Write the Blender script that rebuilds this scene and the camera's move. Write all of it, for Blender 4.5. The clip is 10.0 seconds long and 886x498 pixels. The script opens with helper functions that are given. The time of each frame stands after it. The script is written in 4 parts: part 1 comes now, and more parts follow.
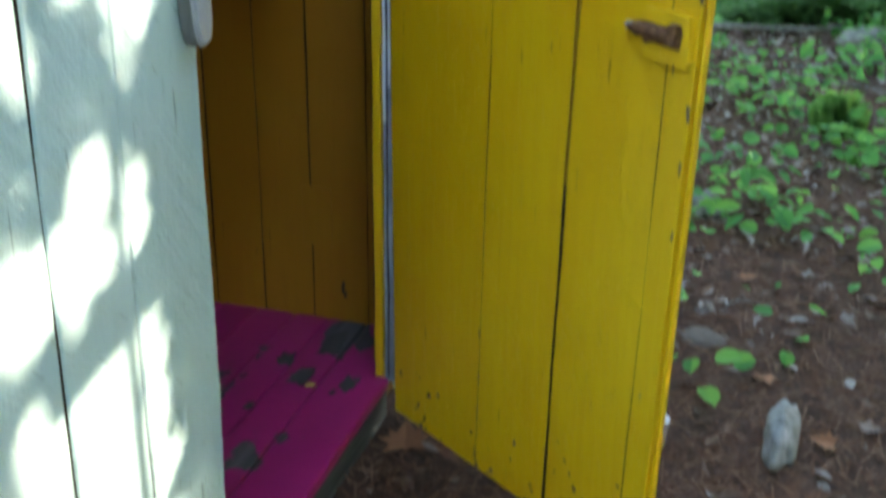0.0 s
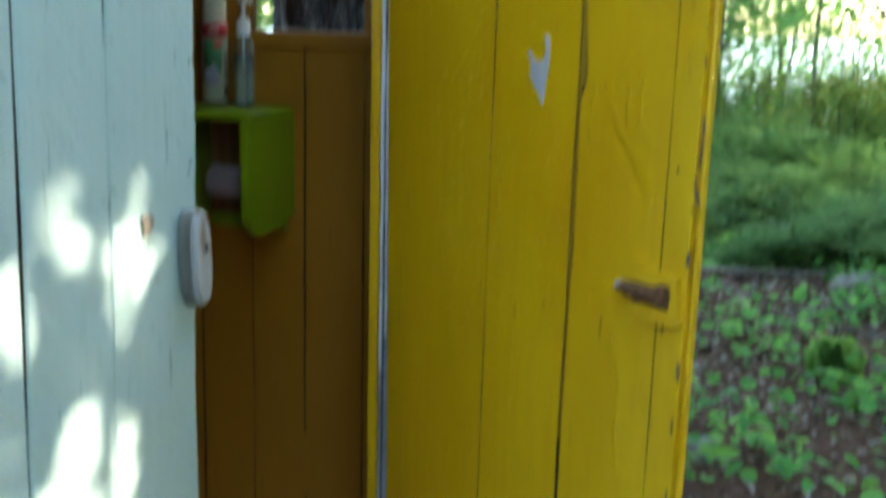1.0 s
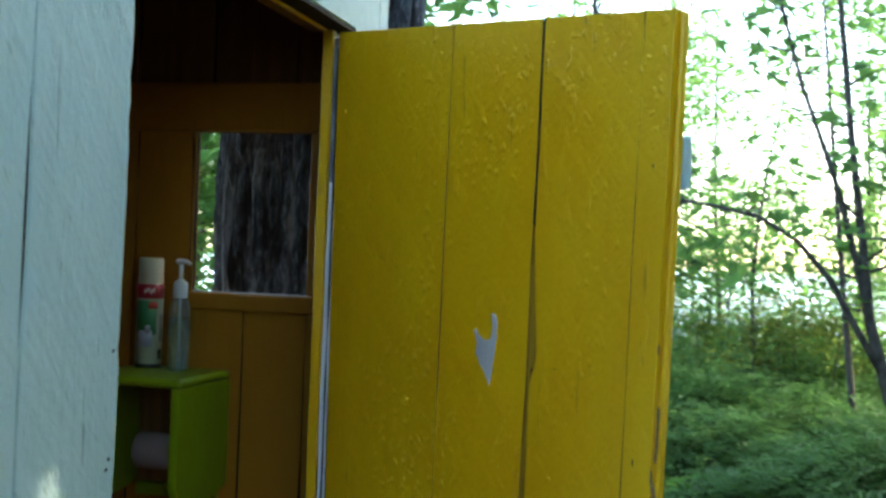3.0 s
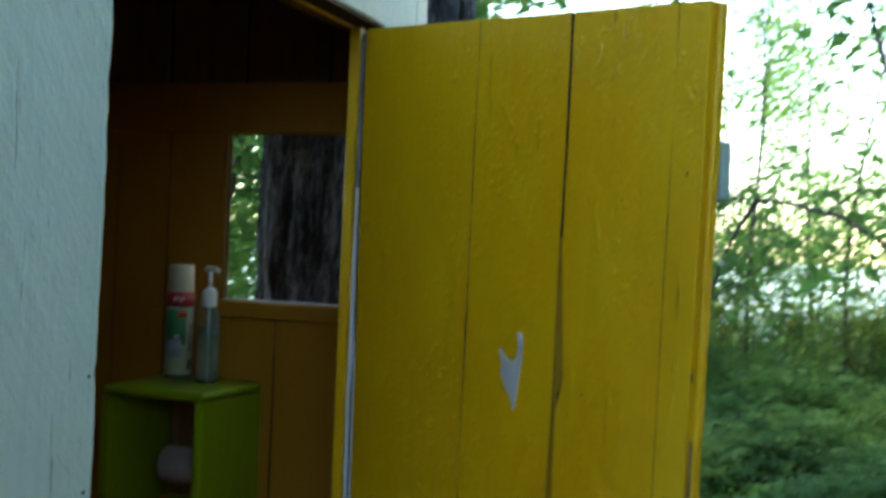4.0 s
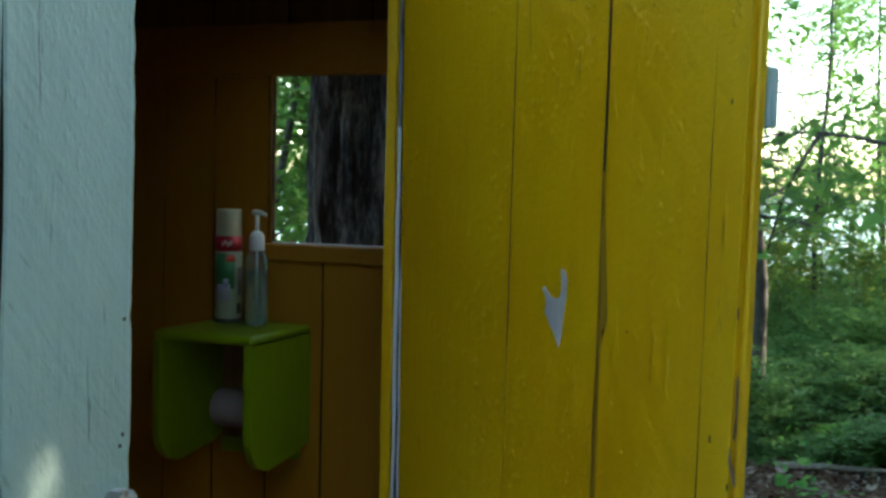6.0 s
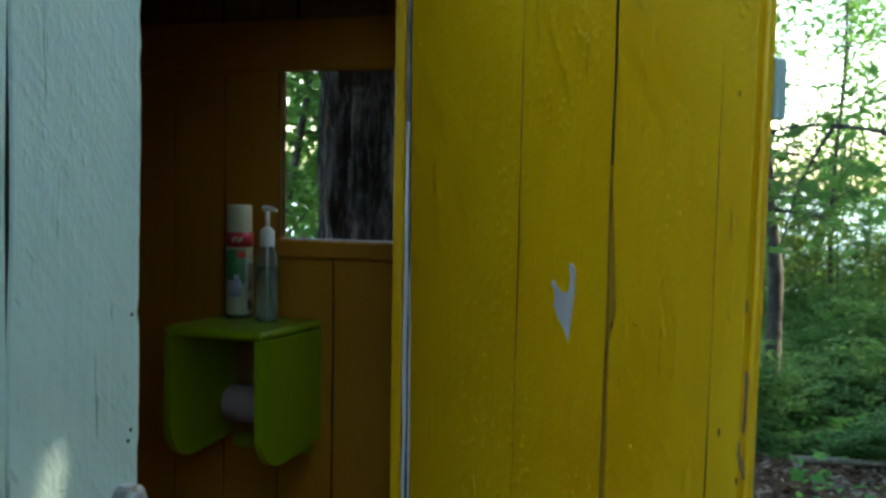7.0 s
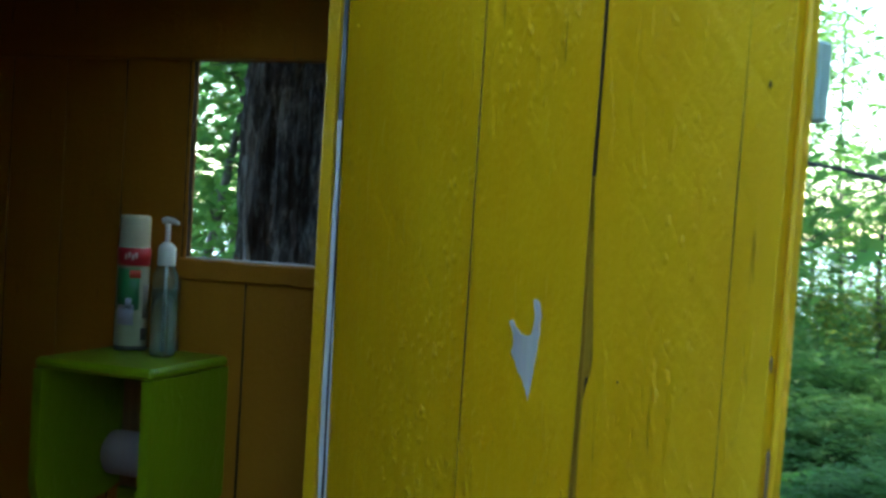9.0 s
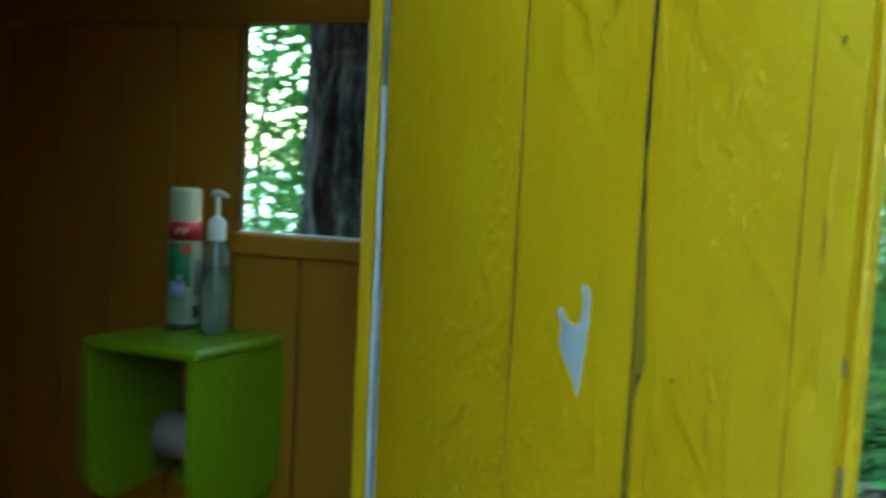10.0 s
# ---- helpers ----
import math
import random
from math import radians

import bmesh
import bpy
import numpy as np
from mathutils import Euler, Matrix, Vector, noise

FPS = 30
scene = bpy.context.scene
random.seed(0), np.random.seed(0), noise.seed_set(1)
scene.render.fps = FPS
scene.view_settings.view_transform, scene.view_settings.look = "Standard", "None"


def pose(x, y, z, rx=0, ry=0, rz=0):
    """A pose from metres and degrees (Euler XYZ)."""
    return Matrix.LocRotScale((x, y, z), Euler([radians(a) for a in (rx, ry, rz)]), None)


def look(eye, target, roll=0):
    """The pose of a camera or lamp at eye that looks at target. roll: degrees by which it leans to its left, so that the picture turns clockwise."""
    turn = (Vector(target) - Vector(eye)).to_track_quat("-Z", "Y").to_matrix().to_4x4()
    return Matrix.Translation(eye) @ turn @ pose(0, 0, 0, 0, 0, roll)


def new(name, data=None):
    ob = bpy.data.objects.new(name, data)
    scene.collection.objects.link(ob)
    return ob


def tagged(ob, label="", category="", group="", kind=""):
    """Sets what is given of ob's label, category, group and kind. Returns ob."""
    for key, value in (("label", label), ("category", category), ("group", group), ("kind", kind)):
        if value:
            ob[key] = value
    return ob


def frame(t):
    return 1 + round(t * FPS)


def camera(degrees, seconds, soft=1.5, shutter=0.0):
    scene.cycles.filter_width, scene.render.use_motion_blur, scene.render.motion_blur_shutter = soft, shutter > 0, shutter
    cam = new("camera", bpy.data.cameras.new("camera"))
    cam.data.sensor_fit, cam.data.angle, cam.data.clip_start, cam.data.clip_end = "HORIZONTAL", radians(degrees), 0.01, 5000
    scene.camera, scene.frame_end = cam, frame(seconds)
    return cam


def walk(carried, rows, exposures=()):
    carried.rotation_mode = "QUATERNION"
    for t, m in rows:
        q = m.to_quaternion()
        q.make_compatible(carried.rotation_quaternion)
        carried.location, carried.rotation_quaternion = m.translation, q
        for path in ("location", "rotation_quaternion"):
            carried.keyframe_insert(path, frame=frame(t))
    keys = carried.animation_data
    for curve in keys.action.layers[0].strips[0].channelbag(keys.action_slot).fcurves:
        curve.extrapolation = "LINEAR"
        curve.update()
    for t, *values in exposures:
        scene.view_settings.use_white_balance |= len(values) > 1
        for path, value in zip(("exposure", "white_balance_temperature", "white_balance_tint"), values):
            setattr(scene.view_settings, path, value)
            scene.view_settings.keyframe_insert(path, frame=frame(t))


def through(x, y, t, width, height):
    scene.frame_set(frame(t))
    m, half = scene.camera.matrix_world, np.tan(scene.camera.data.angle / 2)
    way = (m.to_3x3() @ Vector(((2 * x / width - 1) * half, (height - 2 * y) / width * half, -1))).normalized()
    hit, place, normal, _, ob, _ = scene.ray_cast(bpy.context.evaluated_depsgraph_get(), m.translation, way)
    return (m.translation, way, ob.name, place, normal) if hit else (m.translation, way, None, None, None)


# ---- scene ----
cam = camera(42.7, 10.0, soft=3.0, shutter=0.9)
PATH = [
    (0, (0.772, -2.21, 1.316), (0.265, -0.439, 0.538), 0.8),
    (0.5, (0.78, -2.21, 1.324), (0.24, -0.386, 0.707), 1.6),
    (1, (0.786, -2.215, 1.359), (0.237, -0.331, 0.97), 1.3),
    (1.5, (0.764, -2.209, 1.401), (0.225, -0.295, 1.185), 1.6),
    (2, (0.754, -2.199, 1.423), (0.187, -0.284, 1.319), 2.8),
    (2.5, (0.752, -2.178, 1.428), (0.284, -0.234, 1.387), 2.2),
    (2.7, (0.747, -2.161, 1.435), (0.291, -0.214, 1.429), 2.0),
    (3.8, (0.819, -1.981, 1.463), (0.221, -0.073, 1.478), 2.8),
    (4, (0.828, -1.958, 1.478), (0.199, -0.059, 1.468), 2.4),
    (4.5, (0.849, -1.927, 1.477), (0.129, -0.063, 1.404), 0.7),
    (5, (0.857, -1.921, 1.471), (0.128, -0.061, 1.363), 1.0),
    (5.5, (0.852, -1.918, 1.469), (0.124, -0.059, 1.361), 1.3),
    (7, (0.862, -1.911, 1.466), (0.105, -0.063, 1.347), 0.9),
    (7.5, (0.875, -1.894, 1.468), (0.081, -0.062, 1.348), 1.5),
    (8, (0.841, -1.859, 1.455), (0.171, 0.013, 1.245), 2.9),
    (8.5, (0.739, -1.753, 1.435), (0.212, 0.174, 1.348), 3.4),
    (9, (0.73, -1.567, 1.436), (0.071, 0.321, 1.381), 3.3),
    (9.5, (0.735, -1.504, 1.45), (0.044, 0.371, 1.362), 4.3),
    (10, (0.758, -1.415, 1.463), (-0.075, 0.398, 1.321), 2.6),
]
walk(cam, [(t, look(eye, target, roll)) for t, eye, target, roll in PATH],
     exposures=[(0.0, 4.2, 7200, 8), (1.0, 4.0, 7100, 6), (2.0, 3.75, 6950, 5), (2.5, 3.65, 6950, 5), (4.0, 3.18, 7150, 3), (5.0, 3.1, 7300, 1), (7.0, 3.12, 7300, 0), (7.5, 3.28, 7250, -1), (8.5, 3.5, 6900, -3), (9.0, 3.55, 6450, -7), (9.5, 3.78, 6200, -17), (10.0, 4.15, 6300, -21)])

# ---------------------------------------------------------------- world and sun
world = bpy.data.worlds.new("world")
scene.world = world
world.use_nodes = True
sky = world.node_tree.nodes.new("ShaderNodeTexSky")
sky.sky_type, sky.sun_disc = "NISHITA", False
SUN = Vector((0.80, 0.52, 0.46)).normalized()
sky.sun_elevation, sky.sun_rotation = math.asin(SUN.z), math.atan2(SUN.x, SUN.y)
sky.dust_density, sky.ozone_density = 1.0, 1.5
world.node_tree.links.new(sky.outputs[0], world.node_tree.nodes["Background"].inputs[0])
world.node_tree.nodes["Background"].inputs[1].default_value = 0.15
sun = new("sun", bpy.data.lights.new("sun", "SUN"))
sun.data.energy, sun.data.angle, sun.data.color = 1.7, radians(0.5), (1.0, 0.90, 0.75)
sun.matrix_world = look(SUN * 30, (0, 0, 0))


# ---------------------------------------------------------------- materials
class Nodes:
    """Short hand for node materials."""

    def __init__(self, name, rough=0.6, metal=0.0, spec=0.5):
        self.m = bpy.data.materials.new(name)
        self.m.use_nodes = True
        self.t = self.m.node_tree
        self.b = self.t.nodes["Principled BSDF"]
        self.b.inputs["Roughness"].default_value = rough
        self.b.inputs["Metallic"].default_value = metal
        self.b.inputs["Specular IOR Level"].default_value = spec
        self.co = self.t.nodes.new("ShaderNodeTexCoord").outputs["Object"]

    def link(self, a, b):
        self.t.links.new(a, b)

    def noise(self, scale, stretch=(1, 1, 1), detail=4.0, rough=0.6, shift=0.0):
        mp = self.t.nodes.new("ShaderNodeMapping")
        mp.inputs["Scale"].default_value = stretch
        mp.inputs["Location"].default_value = (shift, shift * 0.7, shift * 1.3)
        self.link(self.co, mp.inputs[0])
        n = self.t.nodes.new("ShaderNodeTexNoise")
        n.inputs["Scale"].default_value, n.inputs["Detail"].default_value, n.inputs["Roughness"].default_value = scale, detail, rough
        self.link(mp.outputs[0], n.inputs["Vector"])
        return n.outputs["Fac"]

    def strokes(self, way, scale, long=0.08, shift=0.0, detail=3.0):
        """Noise drawn out along one direction."""
        way = Vector(way).normalized()
        side = way.cross(Vector((0.2, 0.3, 0.9))).normalized()
        axes = (side, way.cross(side), way * long)
        cx = self.t.nodes.new("ShaderNodeCombineXYZ")
        for k, axis in enumerate(axes):
            d = self.t.nodes.new("ShaderNodeVectorMath")
            d.operation = "DOT_PRODUCT"
            d.inputs[1].default_value = axis
            self.link(self.co, d.inputs[0])
            a = self.t.nodes.new("ShaderNodeMath")
            a.inputs[1].default_value = shift
            self.link(d.outputs["Value"], a.inputs[0])
            self.link(a.outputs[0], cx.inputs[k])
        n = self.t.nodes.new("ShaderNodeTexNoise")
        n.inputs["Scale"].default_value, n.inputs["Detail"].default_value = scale, detail
        self.link(cx.outputs[0], n.inputs["Vector"])
        return n.outputs["Fac"]

    def voronoi(self, scale, stretch=(1, 1, 1), feature="F1"):
        mp = self.t.nodes.new("ShaderNodeMapping")
        mp.inputs["Scale"].default_value = stretch
        self.link(self.co, mp.inputs[0])
        n = self.t.nodes.new("ShaderNodeTexVoronoi")
        n.feature = feature
        n.inputs["Scale"].default_value = scale
        self.link(mp.outputs[0], n.inputs["Vector"])
        return n.outputs["Distance"]

    def ramp(self, fac, *stops):
        r = self.t.nodes.new("ShaderNodeValToRGB")
        while len(r.color_ramp.elements) < len(stops):
            r.color_ramp.elements.new(0.5)
        for e, (p, c) in zip(r.color_ramp.elements, stops):
            e.position, e.color = p, (*c, 1)
        self.link(fac, r.inputs[0])
        return r.outputs[0]

    def mix(self, fac, a, b, mode="MIX"):
        n = self.t.nodes.new("ShaderNodeMix")
        n.data_type, n.blend_type = "RGBA", mode
        for k, v in ((0, fac), (6, a), (7, b)):
            if isinstance(v, (int, float)):
                n.inputs[k].default_value = v
            elif isinstance(v, tuple):
                n.inputs[k].default_value = (*v, 1)
            else:
                self.link(v, n.inputs[k])
        return n.outputs[2]

    def color(self, c):
        if isinstance(c, tuple):
            self.b.inputs["Base Color"].default_value = (*c, 1)
        else:
            self.link(c, self.b.inputs["Base Color"])
        return self

    def rough(self, fac, lo, hi):
        self.link(self.ramp(fac, (0.3, (lo,) * 3), (0.7, (hi,) * 3)), self.b.inputs["Roughness"])
        return self

    def bump(self, *heights):
        last = None
        for fac, strength, dist in heights:
            n = self.t.nodes.new("ShaderNodeBump")
            n.inputs["Strength"].default_value, n.inputs["Distance"].default_value = strength, dist
            self.link(fac, n.inputs["Height"])
            if last:
                self.link(last, n.inputs["Normal"])
            last = n.outputs[0]
        self.link(last, self.b.inputs["Normal"])
        return self


BLACK, WHITE = (0, 0, 0), (1, 1, 1)


def painted(name, base, dark, wear, amount, grain=(1, 1, 0.06), rough=0.42, streak=0.35, stain=(0.05, 0.045, 0.04), stains=0.0, crack=0.70, lumps=0.5, brush=None, scrape=0.0):
    """Old brushed paint on boards: brush streaks, blisters, small worn spots down to the wood."""
    k = Nodes(name, rough)
    broad = k.noise(2.3, (1, 1, 0.5), 5)
    fine = k.noise(60, grain, 4)
    col = k.mix(k.ramp(broad, (0.3, BLACK), (0.72, WHITE)), dark, base)
    col = k.mix(k.ramp(fine, (0.3, (streak,) * 3), (0.55, BLACK)), col, dark)
    chips = k.ramp(k.noise(26, (1, 1, 0.3), 6, 0.7, 3.0), (amount, BLACK), (amount + 0.025, WHITE))
    col = k.mix(chips, col, wear)
    cracks = k.ramp(k.noise(75, (1, 1, 0.07), 3, 0.6, 12.0), (crack, BLACK), (crack + 0.03, (0.75,) * 3))
    col = k.mix(cracks, col, tuple(v * 0.35 for v in dark))
    if stains:
        col = k.mix(k.ramp(k.noise(5, (1, 1, 0.35), 7, 0.75, 9.0), (0.62, BLACK), (0.8, (stains,) * 3)), col, stain)
    if scrape:  # short slanting scratches
        marks = k.ramp(k.strokes(brush, 85, 0.16, 2.0), (0.66, BLACK), (0.70, (scrape,) * 3))
        col = k.mix(marks, col, tuple(v * 0.55 for v in dark))
    k.color(col)
    blister = k.mix(k.ramp(k.noise(4, (1, 1, 0.6), 3, 0.5, 15.0), (0.48, BLACK), (0.62, WHITE)), BLACK, k.ramp(k.noise(75, (1, 1, 0.6), 3, 0.5, 5.0), (0.58, BLACK), (0.74, WHITE)))
    ripple = k.noise(160, (1, 1, 0.6), 4, 0.6, 8.0)
    beads = k.ramp(k.noise(38, (1, 1, 0.22), 2, 0.5, 21.0), (0.60, BLACK), (0.66, WHITE))
    dots = k.ramp(k.voronoi(62, (1, 1, 0.7)), (0.12, WHITE), (0.34, BLACK))
    dots = k.mix(k.ramp(k.noise(6, (1, 1, 0.5), 3, 0.5, 31.0), (0.50, BLACK), (0.60, WHITE)), BLACK, dots)
    slant = [(k.strokes(brush, 34, 0.10, 1.0), 0.42, 0.0060), (k.strokes(brush, 120, 0.10, 4.0), 0.4, 0.0020)] if brush else []
    k.bump(*slant, (fine, 0.5, 0.0022), (ripple, 0.8, 0.0018), (blister, min(0.7, lumps), 0.0036), (beads, 0.5 * lumps, 0.0022), (dots, 0.6 * lumps, 0.0030), (chips, 0.5, -0.001), (cracks, 0.5, -0.001), (broad, 0.3, 0.01))
    return k.rough(broad, rough - 0.08, rough + 0.14).m


def aged_wood(name, light, dark, grain=(1, 1, 0.05), rough=0.85):
    k = Nodes(name, rough, spec=0.25)
    g = k.noise(45, grain, 6, 0.65)
    k.color(k.mix(k.ramp(k.noise(3.0), (0.3, BLACK), (0.7, (0.6,) * 3)), k.ramp(g, (0.3, dark), (0.7, light)), dark))
    return k.bump((g, 0.7, 0.004)).m


YELLOW = painted("yellow_paint", (0.80, 0.492, 0.009), (0.67, 0.315, 0.005), (0.34, 0.27, 0.15), 0.73, stain=(0.30, 0.16, 0.012), stains=0.4, rough=0.35, lumps=0.7, brush=(0.50, -0.31, -0.80))
# the door's yellow with the shade of the split put into it
SHADED_YELLOW = painted("shaded_yellow_paint", (0.42, 0.235, 0.008), (0.30, 0.15, 0.006), (0.20, 0.12, 0.04), 0.70, rough=0.6)
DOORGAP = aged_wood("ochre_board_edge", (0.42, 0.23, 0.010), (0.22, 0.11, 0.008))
# the yellow paint taken darker and more orange to dim the inside
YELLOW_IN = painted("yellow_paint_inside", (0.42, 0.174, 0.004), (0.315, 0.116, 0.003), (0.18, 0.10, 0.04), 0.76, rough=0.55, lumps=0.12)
BLUEWHITE = painted("pale_blue_white_paint", (0.435, 0.575, 0.57), (0.36, 0.50, 0.495), (0.42, 0.41, 0.38), 0.72, streak=0.55, rough=0.5, stain=(0.50, 0.47, 0.43), stains=0.6, crack=0.66, lumps=0.3, brush=(0, 0.62, -0.78), scrape=0.45)
LIME = painted("lime_green_paint", (0.235, 0.33, 0.005), (0.175, 0.26, 0.004), (0.40, 0.40, 0.10), 0.80, rough=0.36)
BROWNWOOD = aged_wood("dark_brown_wood", (0.30, 0.165, 0.065), (0.16, 0.085, 0.034))
# dirty board edges and joints; also the painted shadow in the split
GAPWOOD = aged_wood("dirty_or_shaded_wood", (0.06, 0.035, 0.02), (0.02, 0.013, 0.009))
GREYWOOD = aged_wood("weathered_grey_wood", (0.30, 0.29, 0.26), (0.10, 0.095, 0.085))
SILL_GREY = aged_wood("grey_sill_wood", (0.14, 0.15, 0.14), (0.035, 0.036, 0.034), (1, 0.05, 1))
PALEWOOD = aged_wood("bare_or_skylit_wood", (0.54, 0.49, 0.48), (0.41, 0.37, 0.36))
ROTWOOD = aged_wood("exposed_brown_wood", (0.30, 0.20, 0.13), (0.12, 0.075, 0.045))
MUDDY = aged_wood("muddy_brown_stone", (0.13, 0.10, 0.082), (0.06, 0.043, 0.034))
WORNFLOOR = aged_wood("dirty_worn_floor_wood", (0.105, 0.088, 0.078), (0.04, 0.033, 0.03), (1, 0.05, 1))
ROOFING = aged_wood("roofing_felt", (0.06, 0.06, 0.06), (0.03, 0.03, 0.03))


def make_pink():
    """Magenta floor paint, rubbed off to grey wood in patches."""
    k = Nodes("magenta_floor_paint", 0.45)
    fine = k.noise(50, (1, 0.05, 1), 5)
    wide = k.noise(5.2, (1, 0.55, 1), 2, 0.5, 0.55)
    edge = k.noise(22, (1, 0.5, 1), 4, 0.7, 2.0)
    n = k.t.nodes.new("ShaderNodeMath")
    n.operation = "MULTIPLY_ADD"
    k.link(edge, n.inputs[0])
    n.inputs[1].default_value = 0.35
    k.link(wide, n.inputs[2])
    worn = k.ramp(n.outputs[0], (0.80, BLACK), (0.815, WHITE))
    paint = k.mix(k.ramp(k.noise(4), (0.3, BLACK), (0.7, WHITE)), (0.31, 0.009, 0.100), (0.44, 0.014, 0.140))
    wood = k.ramp(fine, (0.3, (0.035, 0.03, 0.028)), (0.7, (0.13, 0.11, 0.10)))
    k.color(k.mix(worn, paint, wood))
    return k.rough(worn, 0.42, 0.85).bump((fine, 0.3, 0.002), (worn, 0.5, -0.0015)).m


PINK = make_pink()


def make_weathered_strip():
    """Grey weathered edging with the last of its white paint."""
    k = Nodes("weathered_grey_strip", 0.5)
    a = k.noise(6, (1, 1, 0.5), 6, 0.7, 1.0)
    g = k.noise(60, (1, 1, 0.05), 4)
    c = k.ramp(a, (0.34, (0.05, 0.055, 0.065)), (0.48, (0.22, 0.24, 0.27)), (0.60, (0.36, 0.38, 0.40)))
    k.color(k.mix(k.ramp(g, (0.30, (0.6,) * 3), (0.42, BLACK)), c, (0.06, 0.06, 0.07)))
    return k.bump((g, 0.6, 0.002)).m


STRIP = make_weathered_strip()
STRIPWHITE = painted("worn_white_paint", (0.84, 0.84, 0.82), (0.70, 0.70, 0.69), (0.12, 0.12, 0.13), 0.64, rough=0.55, streak=0.6)


def make_rust():
    k = Nodes("rusty_iron", 0.85, 0.35)
    n = k.noise(110, detail=6)
    k.color(k.ramp(n, (0.3, (0.07, 0.03, 0.018)), (0.55, (0.20, 0.085, 0.04)), (0.75, (0.36, 0.19, 0.10))))
    return k.bump((n, 0.9, 0.003)).m


RUST = make_rust()


def make_bark():
    k = Nodes("pine_bark", 0.95, spec=0.12)
    ridge = k.noise(22, (1, 1, 0.17), 5, 0.6, 5.0)
    fine = k.noise(75, (1, 1, 0.30), 7, 0.75)
    plate = k.noise(9, (1, 1, 0.2), 5)
    col = k.ramp(fine, (0.34, (0.034, 0.036, 0.047)), (0.50, (0.095, 0.105, 0.132)), (0.64, (0.31, 0.35, 0.43)))
    col = k.mix(k.ramp(plate, (0.42, BLACK), (0.72, (0.55,) * 3)), col, (0.060, 0.054, 0.060))
    col = k.mix(k.ramp(ridge, (0.56, BLACK), (0.62, (0.55,) * 3), (0.70, BLACK)), col, (0.42, 0.44, 0.50))
    k.color(k.mix(k.ramp(ridge, (0.38, (0.9,) * 3), (0.47, BLACK)), col, (0.022, 0.017, 0.018)))
    return k.bump((fine, 1.0, 0.012), (ridge, 1.0, 0.05)).m


BARK = make_bark()


def make_twig_bark():
    k = Nodes("grey_sapling_bark", 0.9, spec=0.2)
    n = k.noise(30, (1, 1, 0.6), 6)
    k.color(k.ramp(n, (0.3, (0.035, 0.033, 0.034)), (0.7, (0.115, 0.108, 0.108))))
    return k.bump((n, 0.7, 0.006)).m


TWIG = make_twig_bark()


def leafy(name, a, b, c, through=0.5, rough=0.5):
    """Thin leaves: coloured leaf by leaf, and lit through from behind."""
    k = Nodes(name, rough, spec=0.2)
    isl = k.t.nodes.new("ShaderNodeNewGeometry").outputs["Random Per Island"]
    col = k.ramp(isl, (0.0, a), (0.55, b), (1.0, c))
    col = k.mix(k.ramp(k.noise(30, detail=3), (0.3, (0.25,) * 3), (0.7, BLACK)), col, a)
    k.color(col)
    tr = k.t.nodes.new("ShaderNodeBsdfTranslucent")
    k.link(k.mix(0.6, col, (0.14, 0.29, 0.085), "MIX"), tr.inputs["Color"])
    mx = k.t.nodes.new("ShaderNodeMixShader")
    mx.inputs[0].default_value = through
    k.link(k.b.outputs[0], mx.inputs[1])
    k.link(tr.outputs[0], mx.inputs[2])
    k.link(mx.outputs[0], k.t.nodes["Material Output"].inputs[0])
    return k.m


LEAF = leafy("maple_leaf_green", (0.055, 0.135, 0.030), (0.095, 0.215, 0.042), (0.17, 0.285, 0.050), 0.68)
FERN = leafy("fern_green", (0.042, 0.118, 0.038), (0.082, 0.198, 0.060), (0.155, 0.285, 0.072), 0.48)
# sunlight on the low shrubs, put into a yellowish leaf colour
SUNNY = leafy("sunlit_leaf_yellow", (0.09, 0.14, 0.025), (0.19, 0.21, 0.035), (0.34, 0.27, 0.045), 0.55)
SEEDLING = leafy("seedling_green", (0.04, 0.165, 0.045), (0.085, 0.30, 0.060), (0.20, 0.43, 0.07), 0.45, 0.6)
NEEDLE = leafy("pine_needle_green", (0.02, 0.05, 0.015), (0.035, 0.075, 0.02), (0.05, 0.09, 0.025), 0.2)


def make_litter(name, a, b, c):
    k = Nodes(name, 0.85, spec=0.2)
    isl = k.t.nodes.new("ShaderNodeNewGeometry").outputs["Random Per Island"]
    k.color(k.mix(k.noise(60), k.ramp(isl, (0.0, a), (0.6, b), (1.0, c)), a))
    return k.m


LITTER = make_litter("dry_leaf_brown", (0.06, 0.03, 0.018), (0.19, 0.115, 0.08), (0.46, 0.41, 0.37))
BROWNLEAF = make_litter("curled_leaf_brown", (0.13, 0.05, 0.025), (0.24, 0.10, 0.045), (0.30, 0.14, 0.07))
NEEDLES = make_litter("fallen_needle_brown", (0.07, 0.03, 0.018), (0.22, 0.10, 0.055), (0.36, 0.21, 0.13))


def make_soil():
    k = Nodes("needle_strewn_soil", 0.95, spec=0.15)
    f = k.noise(120, detail=6, rough=0.75)
    m = k.noise(9, detail=6, rough=0.7)
    col = k.ramp(f, (0.3, (0.032, 0.017, 0.012)), (0.55, (0.125, 0.064, 0.042)), (0.75, (0.27, 0.18, 0.135)))
    k.color(k.mix(k.ramp(m, (0.35, (0.75,) * 3), (0.65, BLACK)), col, (0.032, 0.018, 0.013)))
    return k.bump((f, 1.0, 0.012), (m, 0.6, 0.04)).m


SOIL = make_soil()


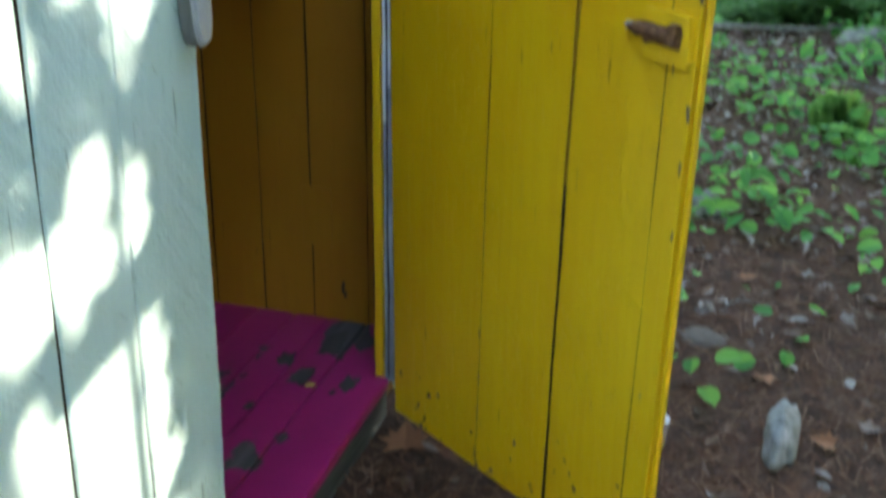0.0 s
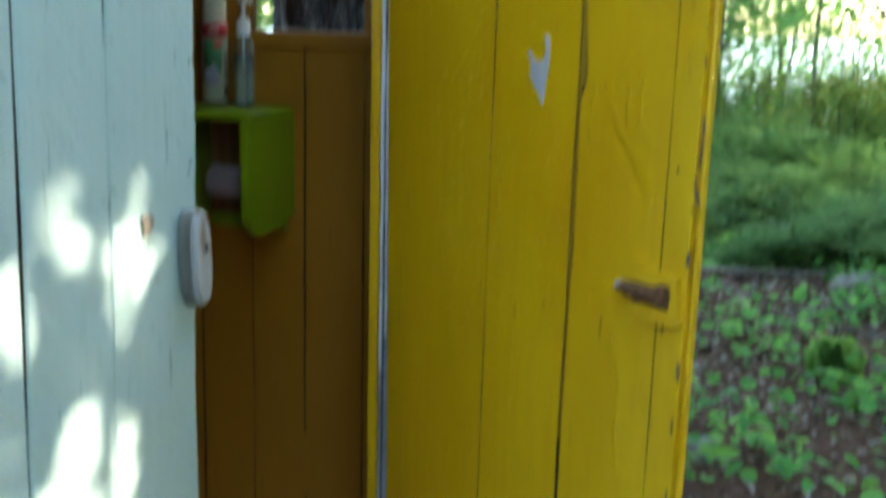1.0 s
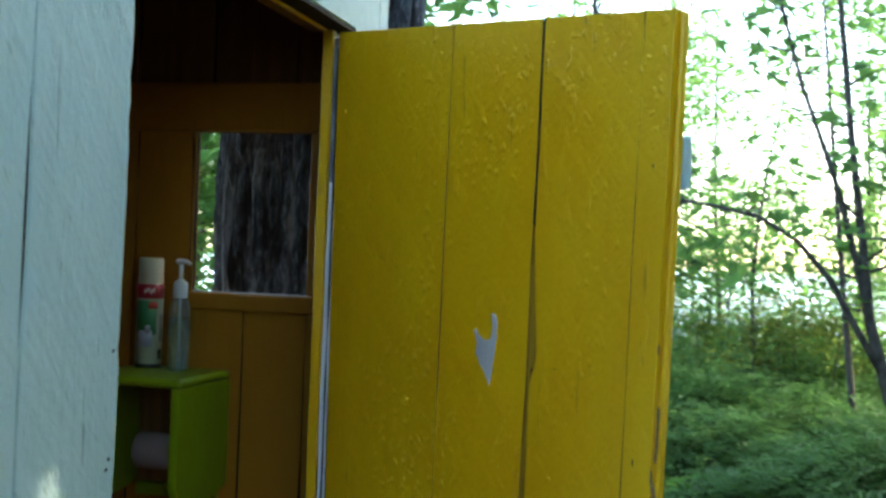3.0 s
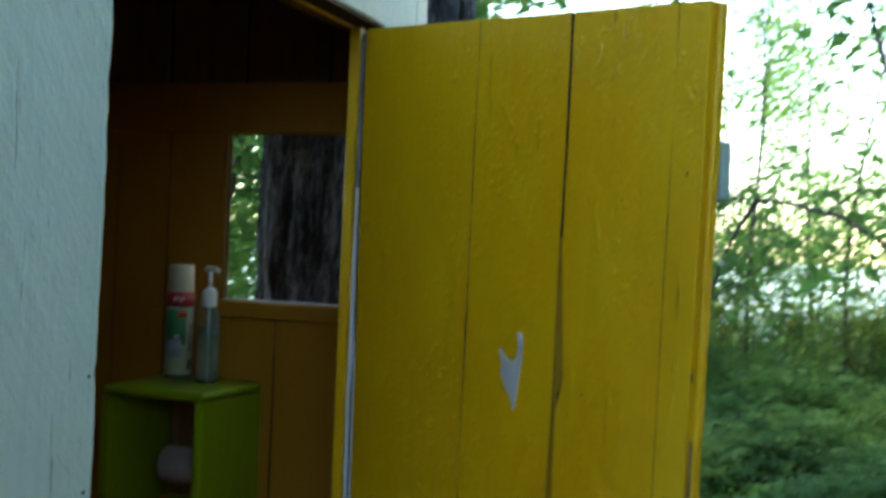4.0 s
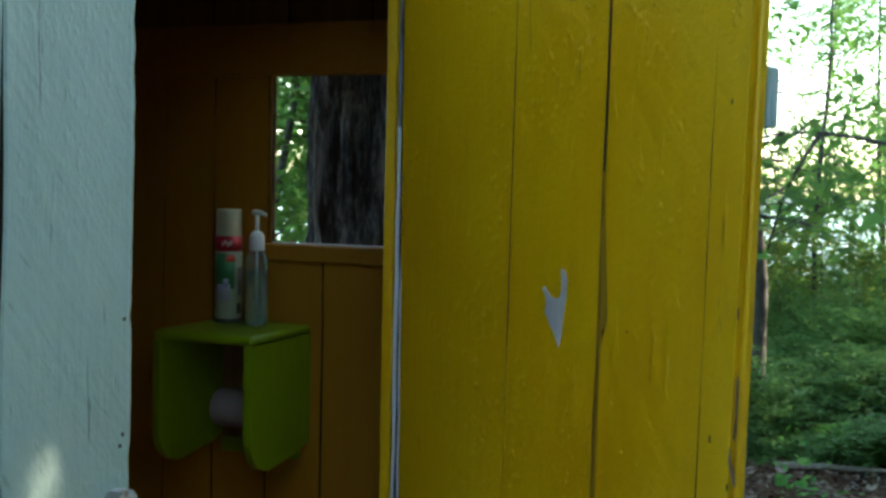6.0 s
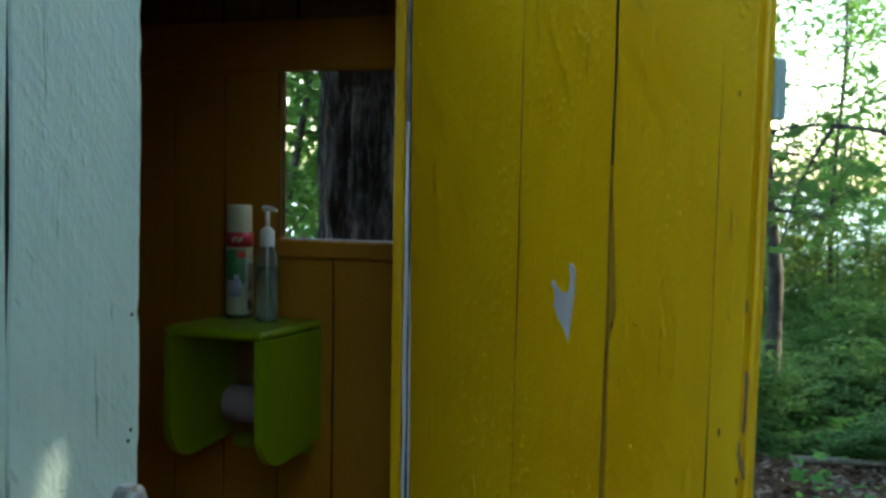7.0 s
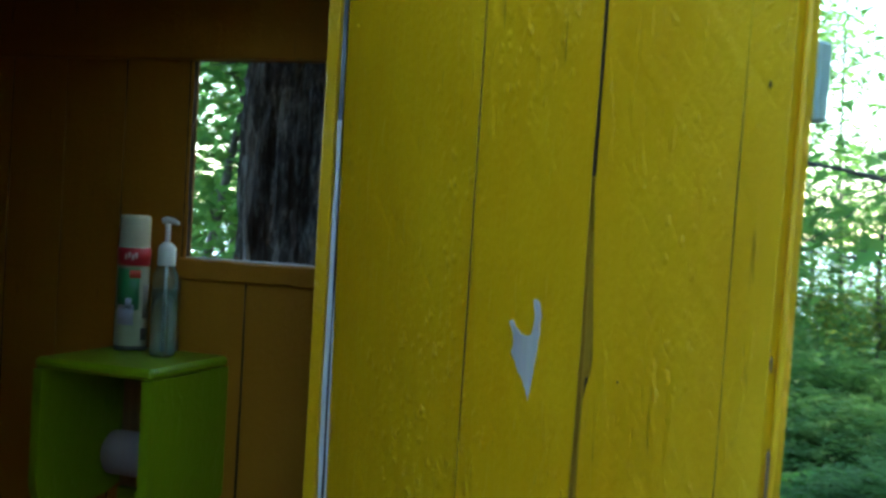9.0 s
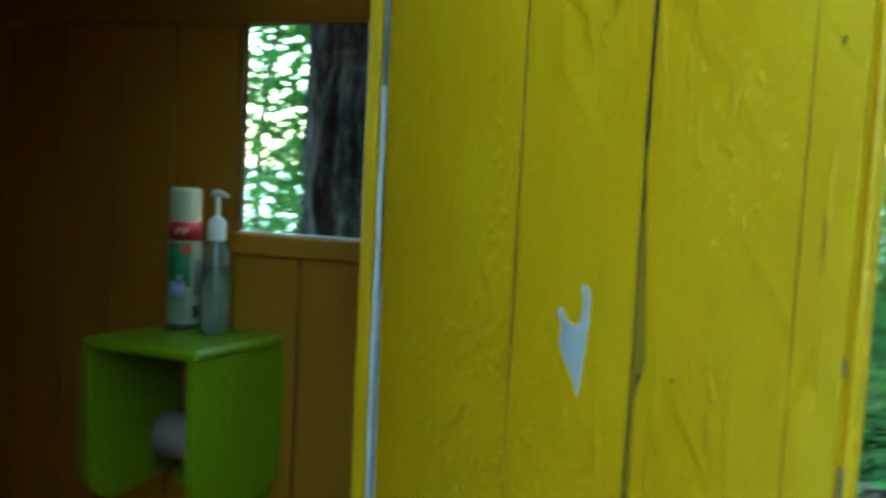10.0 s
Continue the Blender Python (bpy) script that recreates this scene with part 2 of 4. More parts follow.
def make_stone():
    k = Nodes("grey_stone", 0.9, spec=0.25)
    n = k.noise(28, detail=7, rough=0.7)
    k.color(k.mix(k.ramp(k.noise(9, shift=4.0), (0.4, BLACK), (0.6, (0.6,) * 3)), k.ramp(n, (0.3, (0.08, 0.08, 0.076)), (0.7, (0.29, 0.29, 0.275))), (0.10, 0.09, 0.07)))
    return k.bump((n, 0.8, 0.008)).m


STONE = make_stone()


def plain(name, c, rough=0.5, metal=0.0, noise_amount=0.12):
    k = Nodes(name, rough, metal)
    k.color(k.mix(k.ramp(k.noise(40), (0.3, (noise_amount,) * 3), (0.7, BLACK)), c, tuple(v * 0.6 for v in c)))
    return k.m


CREAM = plain("cream_plastic", (0.56, 0.53, 0.40), 0.4)
CANWHITE = plain("can_cream_print", (0.37, 0.37, 0.27), 0.35)
GREYPRINT = plain("grey_print", (0.16, 0.15, 0.13), 0.4)
RED = plain("red_print", (0.42, 0.015, 0.03), 0.35)
ORANGERED = plain("bright_red_print", (0.65, 0.06, 0.04), 0.35)
GREEN = plain("green_print", (0.04, 0.19, 0.07), 0.35)
LILAC = plain("lilac_print", (0.33, 0.31, 0.42), 0.35)
PALEPRINT = plain("pale_pink_print", (0.75, 0.55, 0.55), 0.35)
DARKMETAL = plain("dark_metal_rim", (0.08, 0.08, 0.08), 0.35, 0.8)
PUMPWHITE = plain("white_plastic", (0.78, 0.79, 0.80), 0.35)
PAPER = plain("toilet_paper", (0.27, 0.20, 0.19), 0.95)
NAIL = plain("iron_nail", (0.06, 0.045, 0.035), 0.6, 0.5)
KNOTTAN = aged_wood("tan_knot_wood", (0.29, 0.26, 0.22), (0.17, 0.135, 0.105))
BUTTON = painted("worn_button_paint", (0.44, 0.44, 0.45), (0.33, 0.32, 0.32), (0.26, 0.19, 0.14), 0.60, rough=0.6, stain=(0.16, 0.13, 0.11), stains=0.6, crack=0.64)
CUPWHITE = plain("white_cup", (0.7, 0.72, 0.72), 0.4)


def make_clear():
    k = Nodes("clear_green_plastic", 0.12)
    k.b.inputs["Base Color"].default_value = (0.70, 0.80, 0.72, 1)
    k.b.inputs["Transmission Weight"].default_value = 0.9
    k.b.inputs["IOR"].default_value = 1.4
    return k.m


CLEAR = make_clear()


def make_lake():
    k = Nodes("lake_water", 0.25, spec=0.3)
    k.color(k.mix(k.noise(0.15, (1, 4, 1)), (0.24, 0.36, 0.41), (0.34, 0.47, 0.52)))
    return k.bump((k.noise(1.2, (1, 3, 1)), 0.15, 0.05)).m


LAKE = make_lake()


# ---------------------------------------------------------------- mesh helpers
def mesh_of(name, bm, material):
    me = bpy.data.meshes.new(name)
    bmesh.ops.recalc_face_normals(bm, faces=bm.faces)
    bm.to_mesh(me)
    bm.free()
    me.materials.append(material)
    return me


def part(name, bm, material, parent=None, label="", second=None):
    """Links a bmesh as one mesh object, under a thing where one is given."""
    ob = new(name, mesh_of(name, bm, material))
    if second:
        ob.data.materials.append(second)
    ob.parent = parent
    if label:
        ob["label"] = label
    return ob


def thing(name, label, category, group="", kind=""):
    return tagged(new(name), label, category, group, kind)


def smooth(ob):
    ob.data.polygons.foreach_set("use_smooth", [True] * len(ob.data.polygons))
    return ob


def block(a, b, bevel=0.003, m=None, bm=None):
    """A box from corner a to corner b with broken edges."""
    bm = bm or bmesh.new()
    tmp = bmesh.ops.create_cube(bm, size=1, matrix=Matrix.Translation([(p + q) / 2 for p, q in zip(a, b)]) @ Matrix.Diagonal((*[abs(q - p) for p, q in zip(a, b)], 1)))
    vs = tmp["verts"]
    if bevel:
        es = {e for v in vs for e in v.link_edges}
        r = bmesh.ops.bevel(bm, geom=list(es), offset=bevel, segments=1, affect="EDGES")
        vs = list({v for v in r["verts"]} | {v for v in vs if v.is_valid})
    if m is not None:
        bmesh.ops.transform(bm, matrix=m, verts=bm.verts)
    return bm


def ring_solid(rings, closed=True, raw=()):
    """A skin over rings of equal length, capped at both ends."""
    bm = bmesh.new()
    rows = [[bm.verts.new(p) for p in r] for r in rings]
    n = len(rows[0])
    for a, b in zip(rows, rows[1:]):
        for i in range(n):
            f = bm.faces.new((a[i], a[(i + 1) % n], b[(i + 1) % n], b[i]))
            if i in raw:
                f.material_index = 1
    if closed:
        bm.faces.new(rows[0][::-1])
        bm.faces.new(rows[-1])
    return bm


def plank(origin, across, along, out, low, high, thick, left, right, wob=0.0015, seed=0.0, steps=16, chamfer=0.003, end_low=0.0, end_high=0.0, raw=()):
    """A board whose face lies in the plane of across and along. left and right give its edges (start, end); out is the face's normal.
    end_low and end_high tilt its ends: rise for each metre across."""
    origin, across, along, out = Vector(origin), Vector(across), Vector(along), Vector(out)
    rings = []
    for i in range(steps + 1):
        f = i / steps
        a = left[0] + (left[1] - left[0]) * f + wob * noise.noise((seed, f * 9.0, 1.7)) * 2
        b = right[0] + (right[1] - right[0]) * f + wob * noise.noise((seed + 5.3, f * 9.0, 4.1)) * 2
        lift = 0.0012 * noise.noise((seed + 9.1, f * 4.0, 0.3))
        c = chamfer
        prof = [(a, -thick), (a, -c), (a + c, 0), (b - c, 0), (b, -c), (b, -thick)]
        ring = []
        for u, d in prof:
            v0, v1 = low + end_low * u, high + end_high * u
            ring.append(origin + across * u + along * (v0 + (v1 - v0) * f) + out * (d + lift))
        rings.append(ring)
    return ring_solid(rings, raw=raw)


def lathe(profile, center, steps=24):
    """A turned body: rows of radius and height."""
    cx, cy, cz = center
    return ring_solid([[(cx + r * math.cos(2 * math.pi * i / steps), cy + r * math.sin(2 * math.pi * i / steps), cz + h) for i in range(steps)] for r, h in profile])


def tube(points, radii, sides=8):
    rings = []
    pts = [Vector(p) for p in points]
    for i, p in enumerate(pts):
        d = (pts[min(i + 1, len(pts) - 1)] - pts[max(i - 1, 0)]).normalized()
        u = d.cross(Vector((0.31, 0.17, 0.93)) if abs(d.z) < 0.9 else Vector((1, 0, 0))).normalized()
        w = d.cross(u)
        rings.append([p + (u * math.cos(2 * math.pi * k / sides) + w * math.sin(2 * math.pi * k / sides)) * radii[i] for k in range(sides)])
    return ring_solid(rings)


def outline_plate(points, thick, m):
    """A flat plate with the given outline, lying in its own xy plane, thick along z, put at m."""
    bm = bmesh.new()
    low = [bm.verts.new((x, y, 0)) for x, y in points]
    high = [bm.verts.new((x, y, thick)) for x, y in points]
    n = len(points)
    bm.faces.new(low[::-1])
    bm.faces.new(high)
    for i in range(n):
        bm.faces.new((low[i], low[(i + 1) % n], high[(i + 1) % n], high[i]))
    bmesh.ops.transform(bm, matrix=m, verts=bm.verts)
    return bm


X, Y, Z = Vector((1, 0, 0)), Vector((0, 1, 0)), Vector((0, 0, 1))
WY = 0.25      # inner face of the wall with the window
BACK = -1.2    # inner face of the back wall
SIDE = -1.60   # inner face of the far side wall
EAVE = 2.42


# ---------------------------------------------------------------- ground and lake
def height(x, y):
    base = -0.105 + 0.03 * noise.noise((x * 0.7, y * 0.7, 0.2)) * min(1.0, max(0.0, (math.hypot(x, y) - 0.9) / 1.5)) + 0.008 * noise.noise((x * 6, y * 6, 3.0))
    if y > 15:
        base -= 3.2 * min(1.0, (y - 15) / 16) ** 1.4
    return base


def ground_sheet():
    def line(lo, hi):
        vals, v, s = [0.0], 0.0, 0.08
        while v < hi:
            v += s
            s *= 1.055
            vals.append(v)
        neg, v, s = [], 0.0, 0.08
        while v > lo:
            v -= s
            s *= 1.055
            neg.append(v)
        return neg[::-1] + vals
    xs, ys = line(-420, 420), line(-420, 420)
    verts = [(x, y, height(x, y)) for y in ys for x in xs]
    n = len(xs)
    faces = [(j * n + i, j * n + i + 1, (j + 1) * n + i + 1, (j + 1) * n + i) for j in range(len(ys) - 1) for i in range(n - 1)]
    me = bpy.data.meshes.new("ground")
    me.from_pydata(verts, [], faces)
    me.materials.append(SOIL)
    return smooth(tagged(new("ground", me), "dark soil strewn with pine needles and leaf litter", "ground", kind="structure"))


ground_sheet()
bm = bmesh.new()
bmesh.ops.create_grid(bm, x_segments=12, y_segments=12, size=400, matrix=Matrix.Translation((0, 424, -2.6)))
tagged(part("water", bm, LAKE), "pale lake water seen between the trees", "water", kind="structure")


# ---------------------------------------------------------------- the outhouse: walls
def build_window_wall():
    """Right-hand wall: inner yellow boards, a rail, dark boards above it, and a window opening cut through."""
    bm = bmesh.new()
    wx0, wx1, wz0, wz1 = -0.406, -0.122, 1.337, 1.698
    for a, b in (((BACK - 0.05, WY + 0.0135, -0.1), (wx0, WY + 0.018, EAVE)), ((wx1, WY + 0.0135, -0.1), (-0.024, WY + 0.018, EAVE)),
                 ((wx0, WY + 0.0135, -0.1), (wx1, WY + 0.018, wz0)), ((wx0, WY + 0.0135, wz1), (wx1, WY + 0.018, EAVE))):
        block(a, b, 0, bm=bm)
    wall = tagged(part("wall_right", bm, BROWNWOOD), "board wall painted yellow inside, with a square window opening", "wall", kind="structure")
    seams = [-1.2, -1.07, -0.945, -0.813, -0.686, -0.552, -0.415, -0.277, -0.128, -0.024]
    for i, (a, b) in enumerate(zip(seams, seams[1:])):
        g = 0.0018 if i in (6, 7, 4) else 0.0011
        args = dict(origin=(0, WY, 0), across=-X, along=Z, out=-Y, thick=0.013, seed=i * 3.1, chamfer=0.0008, raw=(0, 4))
        if i in (6, 7):
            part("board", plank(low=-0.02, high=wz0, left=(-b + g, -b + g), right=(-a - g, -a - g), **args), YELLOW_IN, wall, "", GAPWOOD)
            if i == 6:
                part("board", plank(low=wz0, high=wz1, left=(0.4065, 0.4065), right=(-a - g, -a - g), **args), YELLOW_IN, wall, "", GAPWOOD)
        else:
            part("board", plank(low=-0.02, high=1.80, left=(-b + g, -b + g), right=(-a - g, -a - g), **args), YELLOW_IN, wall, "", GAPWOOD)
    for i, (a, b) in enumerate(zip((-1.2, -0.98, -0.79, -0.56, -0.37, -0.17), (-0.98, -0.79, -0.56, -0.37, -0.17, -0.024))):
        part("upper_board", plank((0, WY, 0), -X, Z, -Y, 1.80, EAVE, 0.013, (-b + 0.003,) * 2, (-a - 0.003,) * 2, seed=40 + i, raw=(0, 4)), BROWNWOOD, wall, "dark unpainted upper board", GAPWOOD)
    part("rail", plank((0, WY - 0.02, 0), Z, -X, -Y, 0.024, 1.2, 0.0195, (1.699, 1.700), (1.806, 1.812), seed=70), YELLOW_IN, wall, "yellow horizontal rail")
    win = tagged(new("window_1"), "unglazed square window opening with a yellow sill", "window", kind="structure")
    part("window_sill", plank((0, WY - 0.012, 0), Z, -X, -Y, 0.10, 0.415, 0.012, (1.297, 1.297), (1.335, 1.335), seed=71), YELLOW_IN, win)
    # sky light on the sill top, put into pale wood
    part("sill_ledge", block((-0.404, WY - 0.002, 1.335), (-0.124, WY + 0.018, 1.3375), 0.0005), PALEWOOD, win, "pale sill ledge, coloured as if lit by the sky")
    part("window_frame", block((-0.131, WY + 0.001, 1.3395), (-0.122, WY + 0.018, 1.697), 0.001), YELLOW_IN, win)
    # loose square of board nailed low on the wall
    part("patch_board", block((-0.300, WY - 0.003, 0.205), (-0.222, WY + 0.002, 0.36), 0.001), YELLOW_IN, wall, "small painted-over patch board")
    for x, z in ((-0.197, 0.088), (-0.195, 0.100), (-0.19, 0.076)):
        part("nail", block((x - 0.003, WY - 0.004, z - 0.010), (x + 0.003, WY + 0.002, z + 0.010), 0.001), NAIL, wall)


def build_front_wall():
    """Front wall with the doorway: pale blue-white boards outside, header board above the door."""
    bm = bmesh.new()
    for a, b in (((-0.05, SIDE - 0.03, -0.1), (-0.0235, -0.80, EAVE)), ((-0.05, 0.07, -0.1), (-0.0235, WY, EAVE)), ((-0.05, -0.80, 1.875), (-0.0235, 0.012, EAVE))):
        block(a, b, 0, bm=bm)
    wall = tagged(part("wall_front", bm, BROWNWOOD), "front wall of pale blue-white vertical boards round the doorway", "wall", kind="structure")
    edges = [(-0.802, -0.766), (-1.013, -0.986), (-1.190, -1.156), (-1.40, -1.36), (-1.63, -1.63)]
    for i, (b, a) in enumerate(zip(edges, edges[1:])):
        bm = plank((0.0015 * (i % 2), 0, 0), Y, Z, X, -0.12, EAVE, 0.022, (a[0] + 0.0025, a[1] + 0.0025), (b[0] + (0.001 if i == 0 else -0.0015), b[1] + (0.0015 if i == 0 else -0.0015)), wob=0.003, seed=100 + i * 7, steps=150 if i == 0 else 26, raw=(0, 4) if i else (0,))
        if i == 0:  # chipped edge at the doorway
            for v in bm.verts:
                if v.co.y > -0.87:
                    bite = sum(d * max(0.0, 1 - abs(v.co.z - z) / h) for z, h, d in ((1.600, 0.016, 0.006), (1.655, 0.03, 0.003), (1.30, 0.012, 0.003), (1.13, 0.02, 0.004)))
                    v.co.y += 0.0022 * noise.noise((0.3, v.co.z * 38, 2.0)) - bite
        part("board", bm, BLUEWHITE, wall, "", GAPWOOD)
    # boards on the hinge side, up to the corner
    for i, (a, b) in enumerate(((0.0, 0.125), (0.128, 0.30), (0.303, 0.372))):
        part("board", plank((-0.0005, 0, 0), Y, Z, X, -0.12 if i else 1.885, EAVE, 0.022, (a, a), (b, b), seed=150 + i), BLUEWHITE, wall)
    part("hinge_jamb", plank((0.0, 0, 0), X, Z, -Y, -0.01, 1.876, 0.024, (-0.0225, -0.0225), (-0.002, -0.002), seed=160, chamfer=0.002), YELLOW, wall, "yellow door jamb edge")
    part("hinge_board", plank((0.0, 0, 0), Y, Z, X, -0.03, 1.87, 0.020, (0.0275, 0.0275), (0.124, 0.124), seed=161, chamfer=0.002), STRIP, wall, "weathered grey board behind the hinges")
    # runs wide behind the door, with a second block, to stop stray sun
    strip = part("weather_strip", block((0.0005, 0.005, -0.012), (0.040, 0.050, 1.862), 0.001, bm=block((0.038, 0.021, -0.012), (0.052, 0.045, 0.9), 0.001)), STRIP, wall, "weathered grey strip beside the hinges")
    part("old_paint", plank((0, 0.0032, 0), X, Z, -Y, 0.62, 1.575, 0.003, (0.0006, 0.0006), (0.0066, 0.0072), wob=0.0012, seed=163, steps=60, chamfer=0.0005), STRIPWHITE, strip, "remains of white paint")
    part("dark_joint", plank((0, 0.0036, 0), X, Z, -Y, 0.0, 1.84, 0.002, (0.0078, 0.0078), (0.0118, 0.0118), wob=0.0012, seed=171, steps=60, chamfer=0.0004), GAPWOOD, strip, "dark open joint")
    part("old_paint", plank((0, 0.0032, 0), X, Z, -Y, 0.70, 1.60, 0.003, (0.0125, 0.0118), (0.0160, 0.0150), wob=0.0010, seed=167, steps=60, chamfer=0.0005), STRIPWHITE, strip, "remains of white paint")
    head = part("header_board", plank((0.034, 0, 0), Z, -Y, X, -0.045, 1.60, 0.032, (1.885, 1.885), (2.06, 2.06), seed=170), BLUEWHITE, wall, "protruding white header board above the doorway")
    part("header_lip", block((-0.022, -0.80, 1.872), (-0.012, 0.0, 1.884), 0.002), YELLOW, wall, "thin yellow lip under the header")
    # thin board added to darken the header's underside
    part("header_soffit", block((-0.0118, -1.55, 1.876), (0.0325, 0.040, 1.8843), 0.001), GAPWOOD, wall, "dark, partly rotten underside of the header")
    part("header_fill", block((-0.0225, -0.795, 1.8845), (0.0015, -0.0005, 2.42), 0.001), BLUEWHITE, wall)
    for y, z, s in ((-0.918, 1.092, 0.018), (-1.245, 1.004, 0.022)):
        pts = [(s * (0.75 + 0.25 * math.sin(3 * a + 1)) * math.cos(a), 1.25 * s * (0.8 + 0.2 * math.cos(2 * a)) * math.sin(a)) for a in [2 * math.pi * k / 14 for k in range(14)]]
        part("knot", outline_plate(pts, 0.0025, Matrix.Translation((0.0012, y, z)) @ Euler((radians(90), 0, radians(90))).to_matrix().to_4x4()), KNOTTAN, wall, "bare tan knot in the paint")
    for y, z in ((-0.802, 1.147), (-0.797, 1.16), (-0.79, 0.62), (-0.80, 0.245), (-0.795, 1.30)):
        part("nail", lathe([(0.002, -0.001), (0.0027, 0.0008), (0.0012, 0.0016)], (0, 0, 0), 8), NAIL, wall).matrix_local = pose(0.0005, y, z, 0, 90, 0)


def build_other_walls():
    bm = block((BACK - 0.05, SIDE, -0.1), (BACK - 0.024, WY + 0.018, EAVE), 0)
    w = tagged(part("wall_back", bm, BLUEWHITE), "yellow board back wall inside the outhouse", "wall", kind="structure")
    for i in range(11):
        a = SIDE + 0.005 + i * 0.168
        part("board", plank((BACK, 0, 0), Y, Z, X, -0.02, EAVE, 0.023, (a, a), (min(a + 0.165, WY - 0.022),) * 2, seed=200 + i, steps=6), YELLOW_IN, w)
    bm = block((BACK - 0.05, SIDE - 0.05, -0.1), (-0.05, SIDE - 0.024, EAVE), 0)
    w = tagged(part("wall_left", bm, BLUEWHITE), "yellow board side wall inside the outhouse", "wall", kind="structure")
    for i in range(8):
        a = 0.052 + i * 0.144
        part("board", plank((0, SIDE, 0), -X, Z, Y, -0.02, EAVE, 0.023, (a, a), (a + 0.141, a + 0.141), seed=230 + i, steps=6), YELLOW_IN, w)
    bm = block((BACK - 0.15, SIDE - 0.15, EAVE + 0.004), (0.10, WY + 0.12, EAVE + 0.05), 0.004)
    tagged(part("ceiling", bm, BROWNWOOD), "dark board ceiling under the roof", "ceiling", kind="structure")
    bm = block((BACK - 0.17, SIDE - 0.17, EAVE + 0.052), (0.12, WY + 0.14, EAVE + 0.075), 0.004)
    tagged(part("roof", bm, ROOFING), "dark felt-covered flat roof of the outhouse", "roof", kind="structure")


def build_floor():
    bm = block((BACK, SIDE, -0.10), (-0.03, WY + 0.02, -0.026), 0)
    f = tagged(part("floor", bm, GREYWOOD), "magenta painted plank floor, worn to grey wood in patches", "floor", kind="structure")
    seams = [0.012, -0.135, -0.238, -0.335, -0.44, -0.54, -0.645, -0.75, -0.86, -0.97, -1.08, -1.19]
    for i, (a, b) in enumerate(zip(seams, seams[1:])):
        part("floor_plank", plank((0, 0, 0), X, Y, Z, SIDE if i else -0.80, WY if i else -0.002, 0.024, (b + 0.0022, b + 0.0022), (a - 0.0022, a - 0.0022), seed=260 + i, wob=0.001), PINK, f)
    part("floor_plank", plank((0, 0, 0), X, Y, Z, 0.0, WY, 0.024, (-0.1328, -0.1328), (-0.026, -0.026), seed=280), PINK, f)
    rnd = random.Random(91)
    for x, y, w, l in ((-0.175, 0.125, 0.034, 0.075), (-0.255, 0.015, 0.026, 0.040), (-0.185, -0.055, 0.030, 0.055), (-0.068, -0.055, 0.026, 0.042), (-0.090, -0.105, 0.008, 0.016), (-0.245, -0.215, 0.012, 0.022), (-0.30, -0.26, 0.010, 0.020)):
        pts = []
        for q in range(28):
            a = 2 * math.pi * q / 28
            k = rnd.uniform(0.75, 1.1) * (0.85 + 0.4 * noise.noise((x * 90, math.cos(a) * 1.8, math.sin(a) * 1.8)))
            pts.append((w * k * math.copysign(abs(math.cos(a)) ** 0.6, math.cos(a)), l * k * math.sin(a)))
        part("worn_patch", outline_plate(pts, 0.0012, pose(x, y, 0.0004, 0, 0, rnd.uniform(-12, 12))), WORNFLOOR, f, "bare grey wood where the paint is worn off")
    part("sill_board", plank((0.004, 0, 0), Z, -Y, X, -0.005, 0.80, 0.03, (-0.16, -0.16), (-0.026, -0.026), seed=281), SILL_GREY, f, "weathered grey board under the floor edge")


build_window_wall()
build_front_wall()
build_other_walls()
build_floor()

# ---------------------------------------------------------------- the open door
OPEN = radians(58)
DU = Vector((math.sin(OPEN), -math.cos(OPEN), 0))
DN = Vector((-math.cos(OPEN), -math.sin(OPEN), 0))  # inner face looks this way


def on_door(r, z, off=0.0):
    return DU * r + Z * z + DN * off


def door_frame_at(r, z, off=0.0):
    """A matrix whose x runs along the door, y up and z out of the inner face."""
    p = on_door(r, z, off)
    return Matrix(((DU.x, 0, DN.x, p.x), (DU.y, 0, DN.y, p.y), (0, 1, 0, p.z), (0, 0, 0, 1)))


